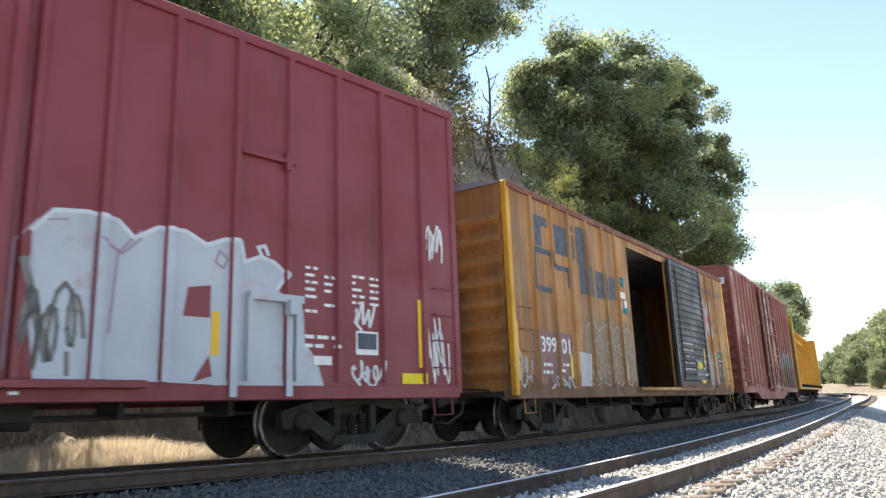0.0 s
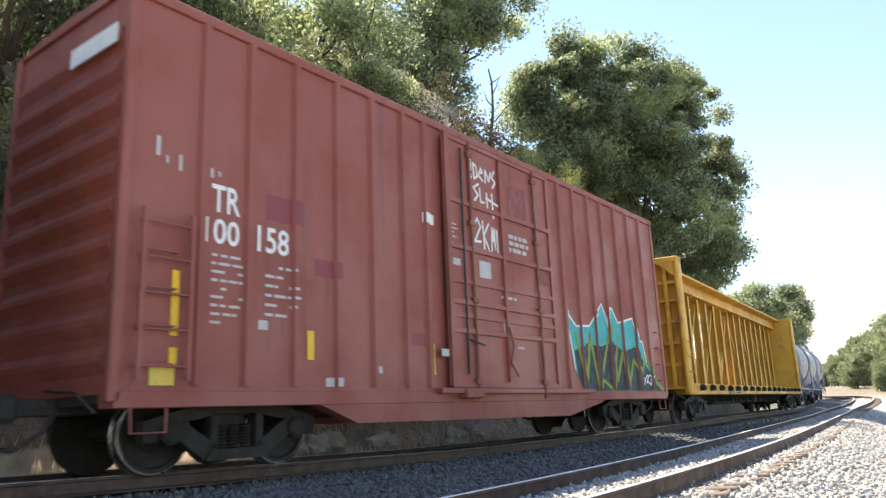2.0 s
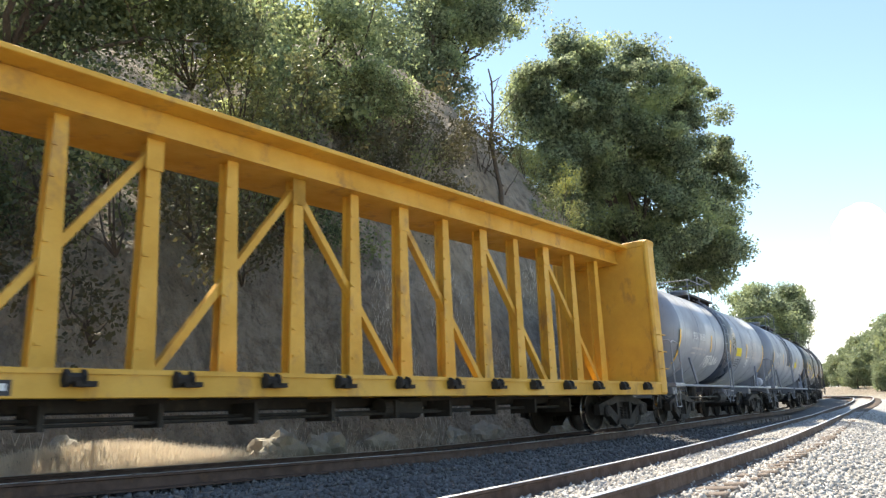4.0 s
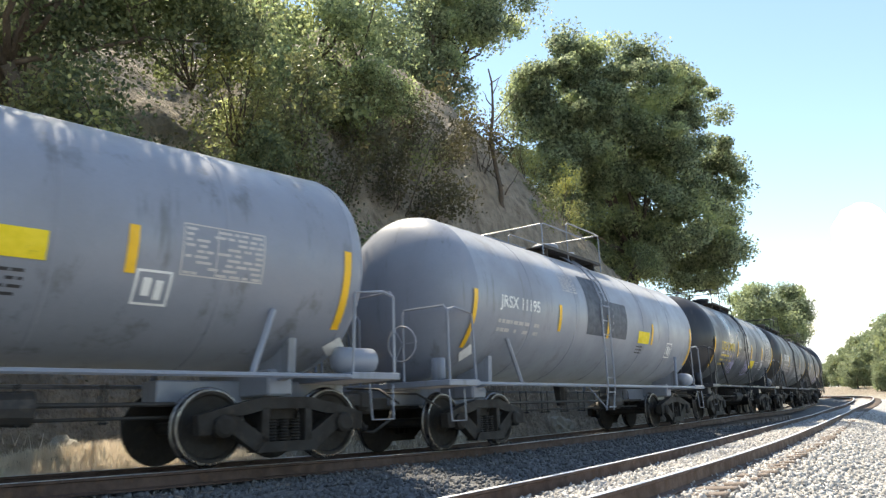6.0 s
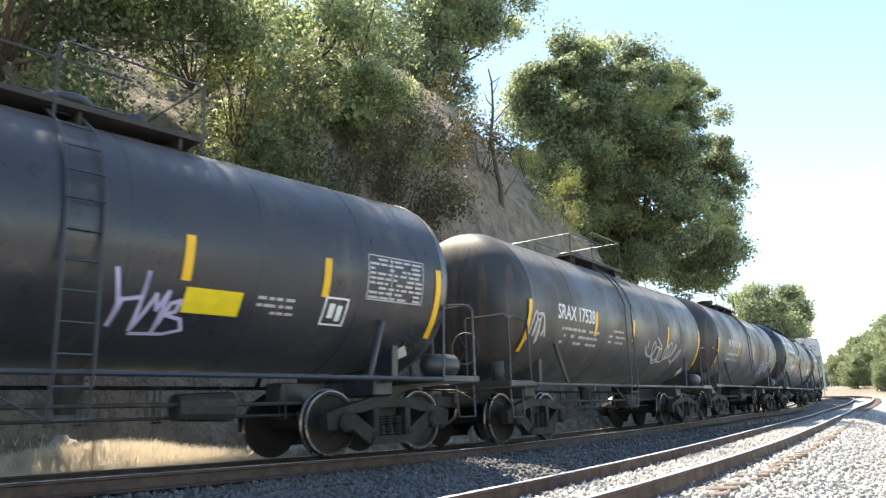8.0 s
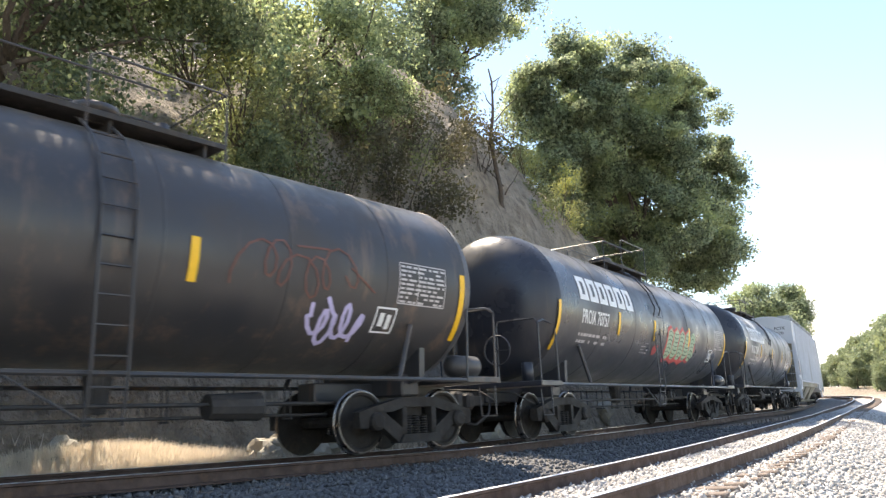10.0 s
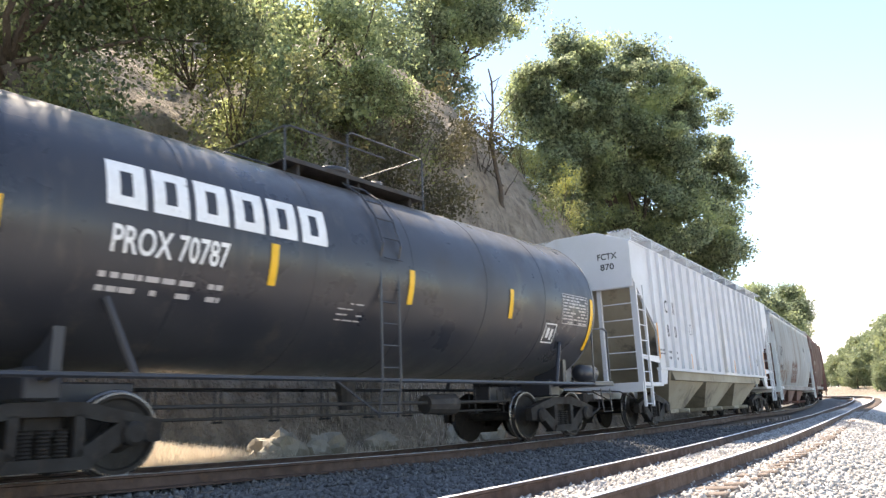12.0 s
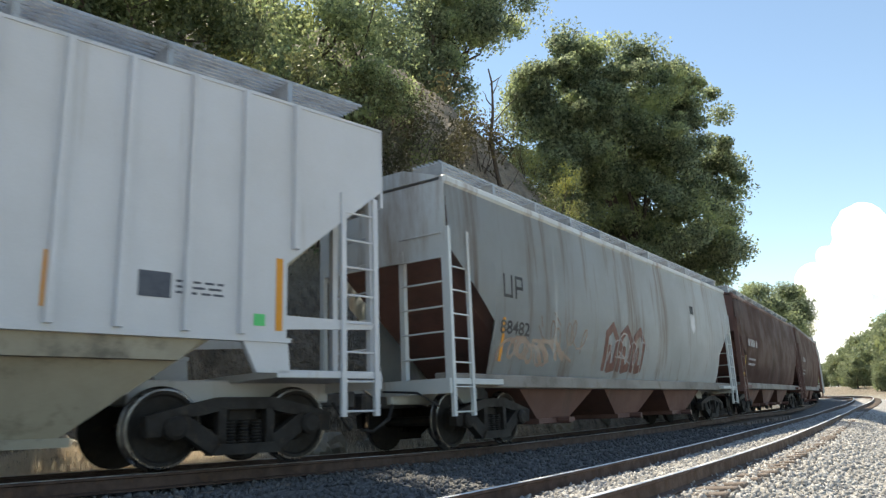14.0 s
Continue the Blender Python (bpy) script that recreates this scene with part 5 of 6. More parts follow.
for s0, s1, number, seed in ((139.68, 154.5, "PROX 70757", 1), (155.9, 169.9, "PROX 70787", 2)):
    car, L, yc, side = tank_car("black tank car with a white block emblem" + (" and green graffiti" if seed == 1 else ""), s0, s1, TANK_BLACK, R=1.6, zc=2.83, strips=(-3.26, -0.75, 2.3) if seed == 1 else (-2.76, -0.05, 2.8))
    dy = -0.45 if seed == 1 else 0.0
    for i in range(6):
        paint("emblem", emblem_block(i, -5.02 + dy, -1.75 + dy, 0.1, 0.66), side, WHITE, car, 0.007, "white square emblem block")
    paint("lettering", writing(number, -4.93 + dy, -3.44 + dy, -0.42, -0.1), side, WHITE, car, 0.007, "white reporting mark")
    paint("lettering", bars(-5.0 + dy, -3.45 + dy, -0.9, -0.58, 2, 1) + bars(-1.5, -1.0, -0.95, -0.6, 4, 2, 0.25), side, OFFWHITE, car, 0.007)
    data_panel(car, side, yc - 1.3, yc - 0.3, -0.5, 0.1)
    test_box(car, side, yc - 1.7, -0.75)
    if seed == 1:
        blob = [(0.25 + (y - 1.3) * 0.76, a * 0.85) for y, a in ((1.4, -0.15), (1.75, -0.02), (2.1, -0.2), (2.45, -0.04), (2.8, -0.2), (3.15, 0.0), (3.5, -0.2), (3.9, -0.05), (4.2, -0.35), (4.6, -0.2), (4.95, -0.7), (4.8, -1.1), (4.5, -1.3), (4.1, -1.2), (3.6, -1.38), (3.1, -1.25), (2.6, -1.38), (2.1, -1.22), (1.6, -1.35), (1.3, -0.9))]
        paint("graffiti", fill(blob), side, PINK, car, 0.006, "mint green throw-up graffiti with a red edge")
        letters, dark = [], []
        for i in range(5):
            y = 0.4 + 0.52 * i
            letters += fill([(y, -0.22), (y + 0.27, -0.1), (y + 0.46, -0.26), (y + 0.4, -0.52), (y + 0.5, -0.82), (y + 0.3, -1.02), (y + 0.04, -0.98), (y - 0.04, -0.6)])
            for j in range(7):
                a = -0.92 + 0.115 * j
                dark += stroke([(y + 0.03, a), (y + 0.18, a + 0.04 * (-1) ** i), (y + 0.38, a - 0.02)], 0.02)
        paint("graffiti", letters, side, MINT, car, 0.009)
        paint("graffiti", dark, side, LETTER_BLACK, car, 0.012)
        paint("graffiti", scrawl(-0.65, -0.3, -0.95, -0.65, 9, 0.05, 3), side, PINK, car, 0.009)


# ---- covered hoppers ----
def hopper_ends(car, L, half, mat, zt):
    for k in (-1, 1):
        bm = bmesh.new()
        box(bm, -1.5, 1.5, k * (L - 0.1), k * (L - 1.75), 1.06, 1.16, 0.01)
        box(bm, -1.5, 1.5, k * (L - 0.05), k * (L - 0.15), 0.92, 1.16)
        box(bm, -0.25, 0.25, k * (L - 0.1), k * (half - 1.2), 0.78, 1.1, 0.02)
        part("end_platform", bm, mat, car)
        for x in (-1.42, 0.5, 1.42):
            bm = bmesh.new()
            box(bm, x - 0.05, x + 0.05, k * (L - 0.12), k * (L - 0.22), 1.1, zt)
            part("end_post", bm, mat, car)
        bm = bmesh.new()
        for y in (k * (L - 0.15), k * (L - 0.72)):
            box(bm, 1.47, 1.53, y - 0.04, y + 0.04, 0.55, 3.7)
        for i in range(8):
            tube(bm, [(1.5, k * (L - 0.15), 0.62 + 0.4 * i), (1.5, k * (L - 0.72), 0.62 + 0.4 * i)], 0.016, 5)
        part("ladder", bm, mat, car)
        bm = bmesh.new()
        for i in range(6):
            tube(bm, [(0.5, k * (L - 0.1), 1.5 + 0.42 * i), (1.4, k * (L - 0.1), 1.5 + 0.42 * i)], 0.016, 5)
        part("grab_irons", bm, mat, car)


def pockets(car, mat, centres, top_half, z0, z1, x0=1.44):
    for y in centres:
        bm = bmesh.new()
        top = [(-x0, y - top_half, z1), (x0, y - top_half, z1), (x0, y + top_half, z1), (-x0, y + top_half, z1)]
        low = [(-0.85, y - 0.75, z0), (0.85, y - 0.75, z0), (0.85, y + 0.75, z0), (-0.85, y + 0.75, z0)]
        a, b = [bm.verts.new(p) for p in top], [bm.verts.new(p) for p in low]
        for i in range(4):
            bm.faces.new((a[i], a[(i + 1) % 4], b[(i + 1) % 4], b[i]))
        bm.faces.new(b)
        bm.faces.new(a[::-1])
        bmesh.ops.recalc_face_normals(bm, faces=bm.faces[:])
        box(bm, -0.95, 0.95, y - 0.85, y + 0.85, z0 - 0.1, z0)
        tube(bm, [(-1.1, y, z0 - 0.05), (1.25, y, z0 - 0.05)], 0.07, 8)
        part("hopper_pocket", bm, mat, car, "dusty discharge pocket")


def roof_walk(car, L, z, mat, edge=0.75):
    for x in (-edge, edge):
        bm = bmesh.new()
        for i in range(7):
            box(bm, x - 0.3 + 0.095 * i, x - 0.3 + 0.095 * i + 0.03, -L + 0.3, L - 0.3, z + 0.24, z + 0.28)
        for y in np.arange(-L + 0.35, L, 1.72):
            box(bm, x - 0.32, x + 0.32, y, y + 0.08, z - 0.15, z + 0.24)
        part("roof_walk", bm, mat, car, "galvanised roof walkway grating")


def ribbed_hopper(s0, s1, mat):
    car, L, half = start_car("hopper_car", "white ribbed covered hopper car", "hopper car", s0, s1, 1.95)
    H = 4.82
    for side in (-1, 1):
        bm = bmesh.new()
        prism(bm, [(-L, H), (-L, 3.85), (-7.1, 2.55), (-7.1, 1.56), (7.1, 1.56), (7.1, 2.55), (L, 3.85), (L, H)], side * 1.44, side * 1.5)
        part("side_sheet", bm, mat, car)
        for y in (-7.31, -6.57, -5.85, -5.11, -4.37, -3.52, -2.7, -1.8, -0.9, 0.0, 0.9, 1.8, 2.7, 3.52, 4.25, 4.95, 5.72, 6.44, 7.2):
            bm = bmesh.new()
            prism(bm, [(side * 1.5, y - 0.045), (side * 1.59, y - 0.035), (side * 1.59, y + 0.035), (side * 1.5, y + 0.045)], 1.58 if abs(y) < 7.15 else 2.75, H - 0.02, "Z")
            part("rib", bm, mat, car)
        bm = bmesh.new()
        box(bm, side * 1.4, side * 1.53, -7.15, 7.15, 1.5, 1.56)
        for k in (-1, 1):
            prism(bm, [(k * 7.12, 1.55), (k * 6.46, 1.55), (k * 6.68, 1.12), (k * 7.16, 1.12)], side * 1.42, side * 1.5)
            prism(bm, [(k * 7.1, 1.68), (k * (L - 0.1), 1.76), (k * (L - 0.1), 1.86), (k * 7.1, 1.86)], side * 1.44, side * 1.49)
        part("side_sill", bm, mat, car)
    bm = bmesh.new()
    prism(bm, [(-L + 0.02, H - 0.02), (-L + 0.02, 3.9), (-5.7, 1.25), (5.7, 1.25), (L - 0.02, 3.9), (L - 0.02, H - 0.02)], -1.44, 1.44)
    part("slope_sheet", bm, [HOP_BEIGE], car, "dusty slope sheets")
    for k in (-1, 1):
        bm = bmesh.new()
        box(bm, -1.5, 1.5, k * (L - 0.02), k * (L + 0.02), 3.6, H)
        prism(bm, [(-1.5, H - 0.001), (1.5, H - 0.001), (0.6, H + 0.33), (-0.6, H + 0.33)], k * (L - 0.02), k * (L + 0.02), "Y")
        part("end_sheet", bm, mat, car)
    bm = bmesh.new()
    prism(bm, [(-1.52, H - 0.02), (1.52, H - 0.02), (1.52, H + 0.02), (0.6, H + 0.35), (-0.6, H + 0.35), (-1.52, H + 0.02)], -L, L, "Y")
    box(bm, -0.35, 0.35, -L + 0.8, L - 0.8, H + 0.33, H + 0.46, 0.03)
    part("roof", bm, mat, car)
    roof_walk(car, L, H + 0.12, GALV, 1.12)
    pockets(car, HOP_BEIGE, (-4.0, -0.05, 3.9), 2.2, 0.42, 1.52)
    hopper_ends(car, L, half, mat, 4.0)
    part("lettering", paint_plane(writing("FCTX", 0.62, 1.16, 4.38, 4.55) + writing("870", 0.68, 1.06, 4.1, 4.27), -L - 0.026), LETTER_BLACK, car)
    side = Flat(1.5)
    paint("lettering", writing("FC", -6.41, -6.0, 3.13, 3.5) + writing("TX", -5.73, -5.33, 3.13, 3.5) + writing("8", -6.2, -6.02, 2.45, 2.8) + writing("70", -5.71, -5.33, 2.45, 2.8), side, LETTER_BLACK, car, 0.006, "black reporting mark and number")
    paint("lettering", bars(-6.3, -5.97, 1.78, 2.1, 2, 1) + bars(-5.7, -5.4, 1.78, 2.1, 2, 2) + bars(-3.4, -2.9, 1.6, 1.66, 1, 3) + bars(0.0, 0.5, 1.6, 1.75, 3, 4) + bars(0.9, 1.4, 1.6, 1.75, 3, 5) + bars(5.6, 6.2, 2.0, 2.2, 3, 6) + bars(-7.0, -6.6, 1.9, 2.1, 2, 7), side, PATCH_GREY, car, 0.006)
    paint("test_mark", stroke([(-3.95, 2.65), (-3.72, 2.65), (-3.72, 2.95), (-3.95, 2.95), (-3.95, 2.65)], 0.02), side, PATCH_GREY, car, 0.006)
    paint("sticker", [rect(5.16, 5.54, 1.95, 2.25)], side, PATCH_GREY, car, 0.006)
    paint("sticker", [rect(6.62, 6.78, 1.7, 1.85)], side, GREEN_TAG, car, 0.006)
    for a in ((-7.14, -7.04, 1.8, 2.85), (-4.05, -3.97, 1.62, 2.05), (-1.83, -1.75, 1.62, 2.05), (1.5, 1.58, 1.62, 2.05), (4.17, 4.27, 1.75, 2.35), (6.93, 7.03, 1.65, 2.6)):
        paint("reflector", [rect(*a)], side, ORANGE_TAPE, car, 0.008)
    return car


ribbed_hopper(171.7, 189.15, HOP_WHITE)


def curved_hopper(label, s0, s1, mat, marks):
    """A smooth-sided covered hopper, bulging at mid height."""
    car, L, half = start_car("hopper_car", label, "hopper car", s0, s1, 2.0)
    H = 4.5

    def bulge(z):
        return 1.52 - 0.34 * abs((z - 3.1) / 1.9) ** 2.2 if z < 3.1 else 1.52 - 0.06 * ((z - 3.1) / 1.4) ** 2

    ye = [-L + 0.15, -L + 0.6, -L + 1.2, -L + 1.62, -L + 1.63, -5, -2.5, 0, 2.5, 5, L - 1.63, L - 1.62, L - 1.2, L - 0.6, L - 0.15]

    def low(y):
        d = L - abs(y)
        return 1.25 if d > 1.625 else float(np.interp(d, (0.15, 1.62), (3.35, 2.2)))

    for side in (-1, 1):
        bm = bmesh.new()
        grid = []
        for y in ye:
            z0 = low(y)
            grid.append([bm.verts.new((side * bulge(z0 + (H - z0) * i / 14), y, z0 + (H - z0) * i / 14)) for i in range(15)])
        for a, b in zip(grid, grid[1:]):
            for i in range(14):
                bm.faces.new((a[i], b[i], b[i + 1], a[i + 1]))
        bmesh.ops.solidify(bm, geom=bm.faces[:], thickness=0.03 * side)
        for y in (-5.0, -2.5, 0.0, 2.5, 5.0):
            for i in range(14):
                z0, z1 = 1.25 + (H - 1.25) * i / 14, 1.25 + (H - 1.25) * (i + 1) / 14
                bm.faces.new([bm.verts.new(p) for p in ((side * (bulge(z0) + 0.008), y - 0.02, z0), (side * (bulge(z0) + 0.008), y + 0.02, z0), (side * (bulge(z1) + 0.008), y + 0.02, z1), (side * (bulge(z1) + 0.008), y - 0.02, z1))])
        part("side_sheet", bm, mat, car, smooth_by=0.5)
        bm = bmesh.new()
        box(bm, side * 1.36, side * 1.5, -L + 0.12, L - 0.12, H - 0.02, H + 0.14, 0.04)
        part("eave", bm, mat, car)
        bm = bmesh.new()
        box(bm, side * 1.12, side * 1.36, -L + 0.15, L - 0.15, 1.02, 1.26, 0.02)
        part("side_sill", bm, HOP_SILL, car)
    bm = bmesh.new()
    prism(bm, [(-L + 0.16, H), (-L + 0.16, 3.4), (-5.9, 1.2), (5.9, 1.2), (L - 0.16, 3.4), (L - 0.16, H)], -1.12, 1.12)
    part("slope_sheet", bm, HOP_BROWN, car, "rusty slope sheets")
    for k in (-1, 1):
        bm = bmesh.new()
        box(bm, -1.46, 1.46, k * (L - 0.17), k * (L - 0.13), 3.2, H + 0.05)
        part("end_sheet", bm, mat, car)
    bm = bmesh.new()
    prism(bm, [(-1.46, H + 0.1), (1.46, H + 0.1), (0.6, H + 0.38), (-0.6, H + 0.38)], -L + 0.12, L - 0.12, "Y")
    box(bm, -0.3, 0.3, -L + 0.7, L - 0.7, H + 0.36, H + 0.5, 0.03)
    part("roof", bm, mat, car)
    roof_walk(car, L, H + 0.2, GALV, 0.98)
    pockets(car, HOP_BROWN, (-4.2, 0.0, 4.2), 2.1, 0.42, 1.24, 1.1)
    hopper_ends(car, L, half, mat, 3.4)
    side = Curve(bulge)
    if marks:
        paint("lettering", [rect(y0 - 0.42, y1 - 0.42, z0, z1) for y0, y1, z0, z1 in ((-6.74, -6.68, 2.74, 3.12), (-6.46, -6.4, 2.74, 3.12), (-6.74, -6.4, 2.68, 2.74), (-6.3, -6.24, 2.68, 3.12), (-6.3, -6.0, 3.06, 3.12), (-6.3, -6.0, 2.86, 2.92), (-6.06, -6.0, 2.86, 3.12))], side, LETTER_BLACK, car, 0.006)
        paint("lettering", writing("88482", -7.22, -6.12, 2.0, 2.26), side, LETTER_BLACK, car, 0.006, "black car number")
        paint("graffiti", [q for y in (-2.4, -1.5, -0.6) for q in stroke([(y, 1.5), (y + 0.1, 2.3), (y + 0.45, 2.5), (y + 0.72, 2.2), (y + 0.62, 1.55), (y + 0.3, 1.5), (y + 0.3, 2.0)], 0.2)], side, RUST_TAG, car, 0.006, "dark red throw-up graffiti")
        paint("graffiti", scrawl(-2.4, 0.2, 1.6, 2.4, 3, 0.03, 4), side, OFFWHITE, car, 0.009)
        paint("graffiti", scrawl(-7.1, -4.6, 1.45, 2.0, 5, 0.07, 9) + scrawl(-5.6, -3.4, 1.7, 2.5, 6, 0.04, 5), side, surface("spray_faded_rust", (0.36, 0.27, 0.21), (0.3, 0.2, 0.15), (0.4, 0.38, 0.36), 2, 0.7), car, 0.006)
        paint("emblem", [rect(4.3, 4.65, 3.35, 3.6)], side, LETTER_BLACK, car, 0.006)
        paint("emblem", fill([(4.28, 3.3), (4.7, 3.3), (4.7, 2.9), (4.49, 2.72), (4.28, 2.9)]), side, WHITE, car, 0.006, "plain shield emblem")
        paint("reflector", [rect(-7.15, -7.05, 1.5, 2.3)], side, ORANGE_TAPE, car, 0.006)
    else:
        paint("lettering", bars(-6.5, -4.5, 2.6, 3.0, 1, 3, 0.7) + bars(-6.5, -5.0, 1.9, 2.3, 2, 4), side, OFFWHITE, car, 0.006)
        paint("reflector", [rect(-7.15, -7.05, 1.5, 2.3)], side, TAPE, car, 0.006)
    return car


curved_hopper("pale grey smooth-sided covered hopper car with rust stains", 190.45, 208.55, HOP_GREY, True)
curved_hopper("brown smooth-sided covered hopper car", 209.5, 226.5, HOP_BROWN, False)
curved_hopper("brown smooth-sided covered hopper car", 227.5, 244.5, HOP_BROWN, False)
curved_hopper("pale grey smooth-sided covered hopper car", 245.5, 262.5, HOP_GREY, False)
for o in (*TRUCK.children_recursive, TRUCK):
    bpy.data.objects.remove(o)
# ---- trees and brush ----
BARK = surface("oak_bark", (0.11, 0.085, 0.065), (0.07, 0.055, 0.045), (0.17, 0.14, 0.11), 3, 0.95, 0, (4, 4, 0.7), 0.4, 0.9, 18, 0.05)
OAK_LEAF = leaf_mat("oak_leaf", (0.07, 0.095, 0.05), (0.21, 0.25, 0.13), (0.33, 0.37, 0.15), 0.55)
GREY_LEAF = leaf_mat("grey_green_leaf", (0.10, 0.13, 0.08), (0.42, 0.48, 0.30), (0.52, 0.58, 0.28), 0.7)
PALE_LEAF = leaf_mat("pale_leaf", (0.14, 0.18, 0.095), (0.50, 0.56, 0.30), (0.62, 0.67, 0.30), 0.65)
BROWN_LEAF = leaf_mat("brown_brush_leaf", (0.075, 0.065, 0.035), (0.13, 0.12, 0.06), (0.16, 0.13, 0.06))
BRUSH_LEAF = leaf_mat("brush_leaf", (0.09, 0.10, 0.05), (0.30, 0.315, 0.14), (0.50, 0.51, 0.16))
# leaf tones of the far wood are paled to put distance haze into them
HAZED_FAR_LEAF = leaf_mat("hazed_far_leaf", (0.19, 0.225, 0.13), (0.33, 0.375, 0.22), (0.38, 0.42, 0.19))
DRY_GRASS = leaf_mat("dry_grass_blade", (0.70, 0.61, 0.49), (0.84, 0.76, 0.64), (0.58, 0.48, 0.36), 0.4)


# gaps in the canopy through which the sun reaches the foot of the bank and the roofs of the cars
CLEARINGS = []
for s_, t_, wide in ((5.9, 3.2, 0.75), (7.0, 3.3, 0.8), (7.9, 3.3, 0.6), (10.6, 3.5, 0.45)):
    q_ = on_line(s_, float(spacing(s_)) + t_)
    CLEARINGS.append(((q_.x, q_.y, height_at(q_.x, q_.y)), wide))
for s_ in (8.6, 10.0, 11.4, 12.8, 14.2):
    q_ = track_pose(train_track, s_) @ Vector((0.2, 0, 4.3))
    CLEARINGS.append(((q_.x, q_.y, q_.z), 1.15))


def leaves(name, centres, radii, each, size, mat, parent, seed, flat=0.75, droop=0.0):
    """A crown of many small leaves, gathered in clumps."""
    rng = np.random.default_rng(seed)
    c = np.repeat(np.asarray(centres, float), each, 0)
    r = np.repeat(np.asarray(radii, float), each)[:, None]
    n = len(c)
    d = rng.normal(size=(n, 3))
    d /= np.linalg.norm(d, axis=1, keepdims=True)
    p = c + d * r * (rng.random((n, 1)) ** 0.6) * (1 + 0.17 * np.abs(rng.normal(size=(n, 1)))) * np.array([1, 1, flat])
    if droop:
        p[:, 2] -= droop * rng.random(n) ** 2 * r[:, 0]
    open_sky = np.ones(n, bool)
    for q, wide in CLEARINGS:
        off = p - np.array(q)
        up = off @ np.array(sun_way)
        open_sky &= (up < 0) | (np.linalg.norm(off - up[:, None] * np.array(sun_way), axis=1) > wide * (0.6 + 0.8 * rng.random(n)))
    p = p[open_sky]
    n = len(p)
    u = rng.normal(size=(n, 3))
    u /= np.linalg.norm(u, axis=1, keepdims=True)
    w = np.cross(u, rng.normal(size=(n, 3)))
    w /= np.linalg.norm(w, axis=1, keepdims=True)
    s = size * rng.uniform(0.6, 1.35, (n, 1))
    u, w = u * s * 0.5, w * s * 0.3
    verts = np.stack([p - u, p + w, p + u, p - w], 1).reshape(-1, 3)
    me = bpy.data.meshes.new(name)
    me.vertices.add(4 * n)
    me.vertices.foreach_set("co", verts.ravel())
    me.loops.add(4 * n)
    me.loops.foreach_set("vertex_index", np.arange(4 * n, dtype=np.int32))
    me.polygons.add(n)
    me.polygons.foreach_set("loop_start", np.arange(0, 4 * n, 4, dtype=np.int32))
    me.update(calc_edges=True)
    me.materials.append(mat)
    ob = new(name, me)
    if parent:
        ob.parent = parent
    return ob


def wavy(a, b, n, sway, rnd):
    a, b = Vector(a), Vector(b)
    pts = []
    for i in range(n + 1):
        t = i / n
        off = Vector((rnd.uniform(-1, 1), rnd.uniform(-1, 1), rnd.uniform(-0.4, 0.4))) * sway * (0 < i < n)
        pts.append(a.lerp(b, t) + off)
    return pts


def tree(label, foot, blobs, each, size, mat, seed, girth=0.35, clump=(0.7, 1.3), dense=1.0, limbs=14, category="tree"):
    """foot: base of the trunk; blobs: (centre, (rx, ry, rz), clumps) that make up the crown."""
    rnd = random.Random(seed)
    t = tagged(new("tree"), label, category)
    foot = Vector(foot)
    centres, radii = [], []
    for c, r, n in blobs:
        for _ in range(n):
            while True:
                d = Vector((rnd.uniform(-1, 1), rnd.uniform(-1, 1), rnd.uniform(-1, 1)))
                if 0.25 < d.length < 1:
                    break
            d *= (0.55 + 0.45 * rnd.random()) / max(d.length, 0.6)
            centres.append((c[0] + d.x * r[0], c[1] + d.y * r[1], c[2] + d.z * r[2]))
            radii.append(rnd.uniform(*clump))
    mid = Vector((0, 0, 0))
    for c, r, n in blobs:
        mid += Vector(c) / len(blobs)
    bm = bmesh.new()
    fork = foot.lerp(mid, 0.45)
    tube(bm, wavy(foot - Vector((0, 0, 0.6)), fork, 5, girth * 0.6, rnd), girth, 10, r2=girth * 0.6)
    for i in range(limbs):
        tip = Vector(centres[rnd.randrange(len(centres))])
        tube(bm, wavy(fork, tip, 6, 0.35, rnd), girth * rnd.uniform(0.25, 0.5), 6, r2=0.02)
        for _ in range(2):
            other = Vector(centres[rnd.randrange(len(centres))])
            start = fork.lerp(tip, 0.6)
            if (other - start).length < 5:
                tube(bm, wavy(start, other, 4, 0.2, rnd), girth * 0.14, 5, r2=0.012)
    part("trunk", bm, BARK, t, smooth_by=0.8)
    leaves("crown", centres, radii, int(each * dense), size, mat, t, seed)
    return t


def on_ground(p, sink=0.0):
    return (p[0], p[1], height_at(p[0], p[1]) - sink)


def at_px(px, py, depth):
    p = place(px, py, depth)
    return (p.x, p.y, p.z)


def blob(px, py, depth, w, h, n, deep=None):
    """A crown part by its place and its half width and half height."""
    k = depth / FOCAL
    return (at_px(px, py, depth), (w * k, (deep or w * k), h * k), n)


def bough(s):
    """A limb's leaves reaching out over the line, high above the cars."""
    p = track_pose(TRACKS[1][1], s) @ Vector((-0.4, 0, 4.4)) + sun_way * 9
    return ((p.x, p.y, p.z), (2.0, 2.0, 1.1), 17)


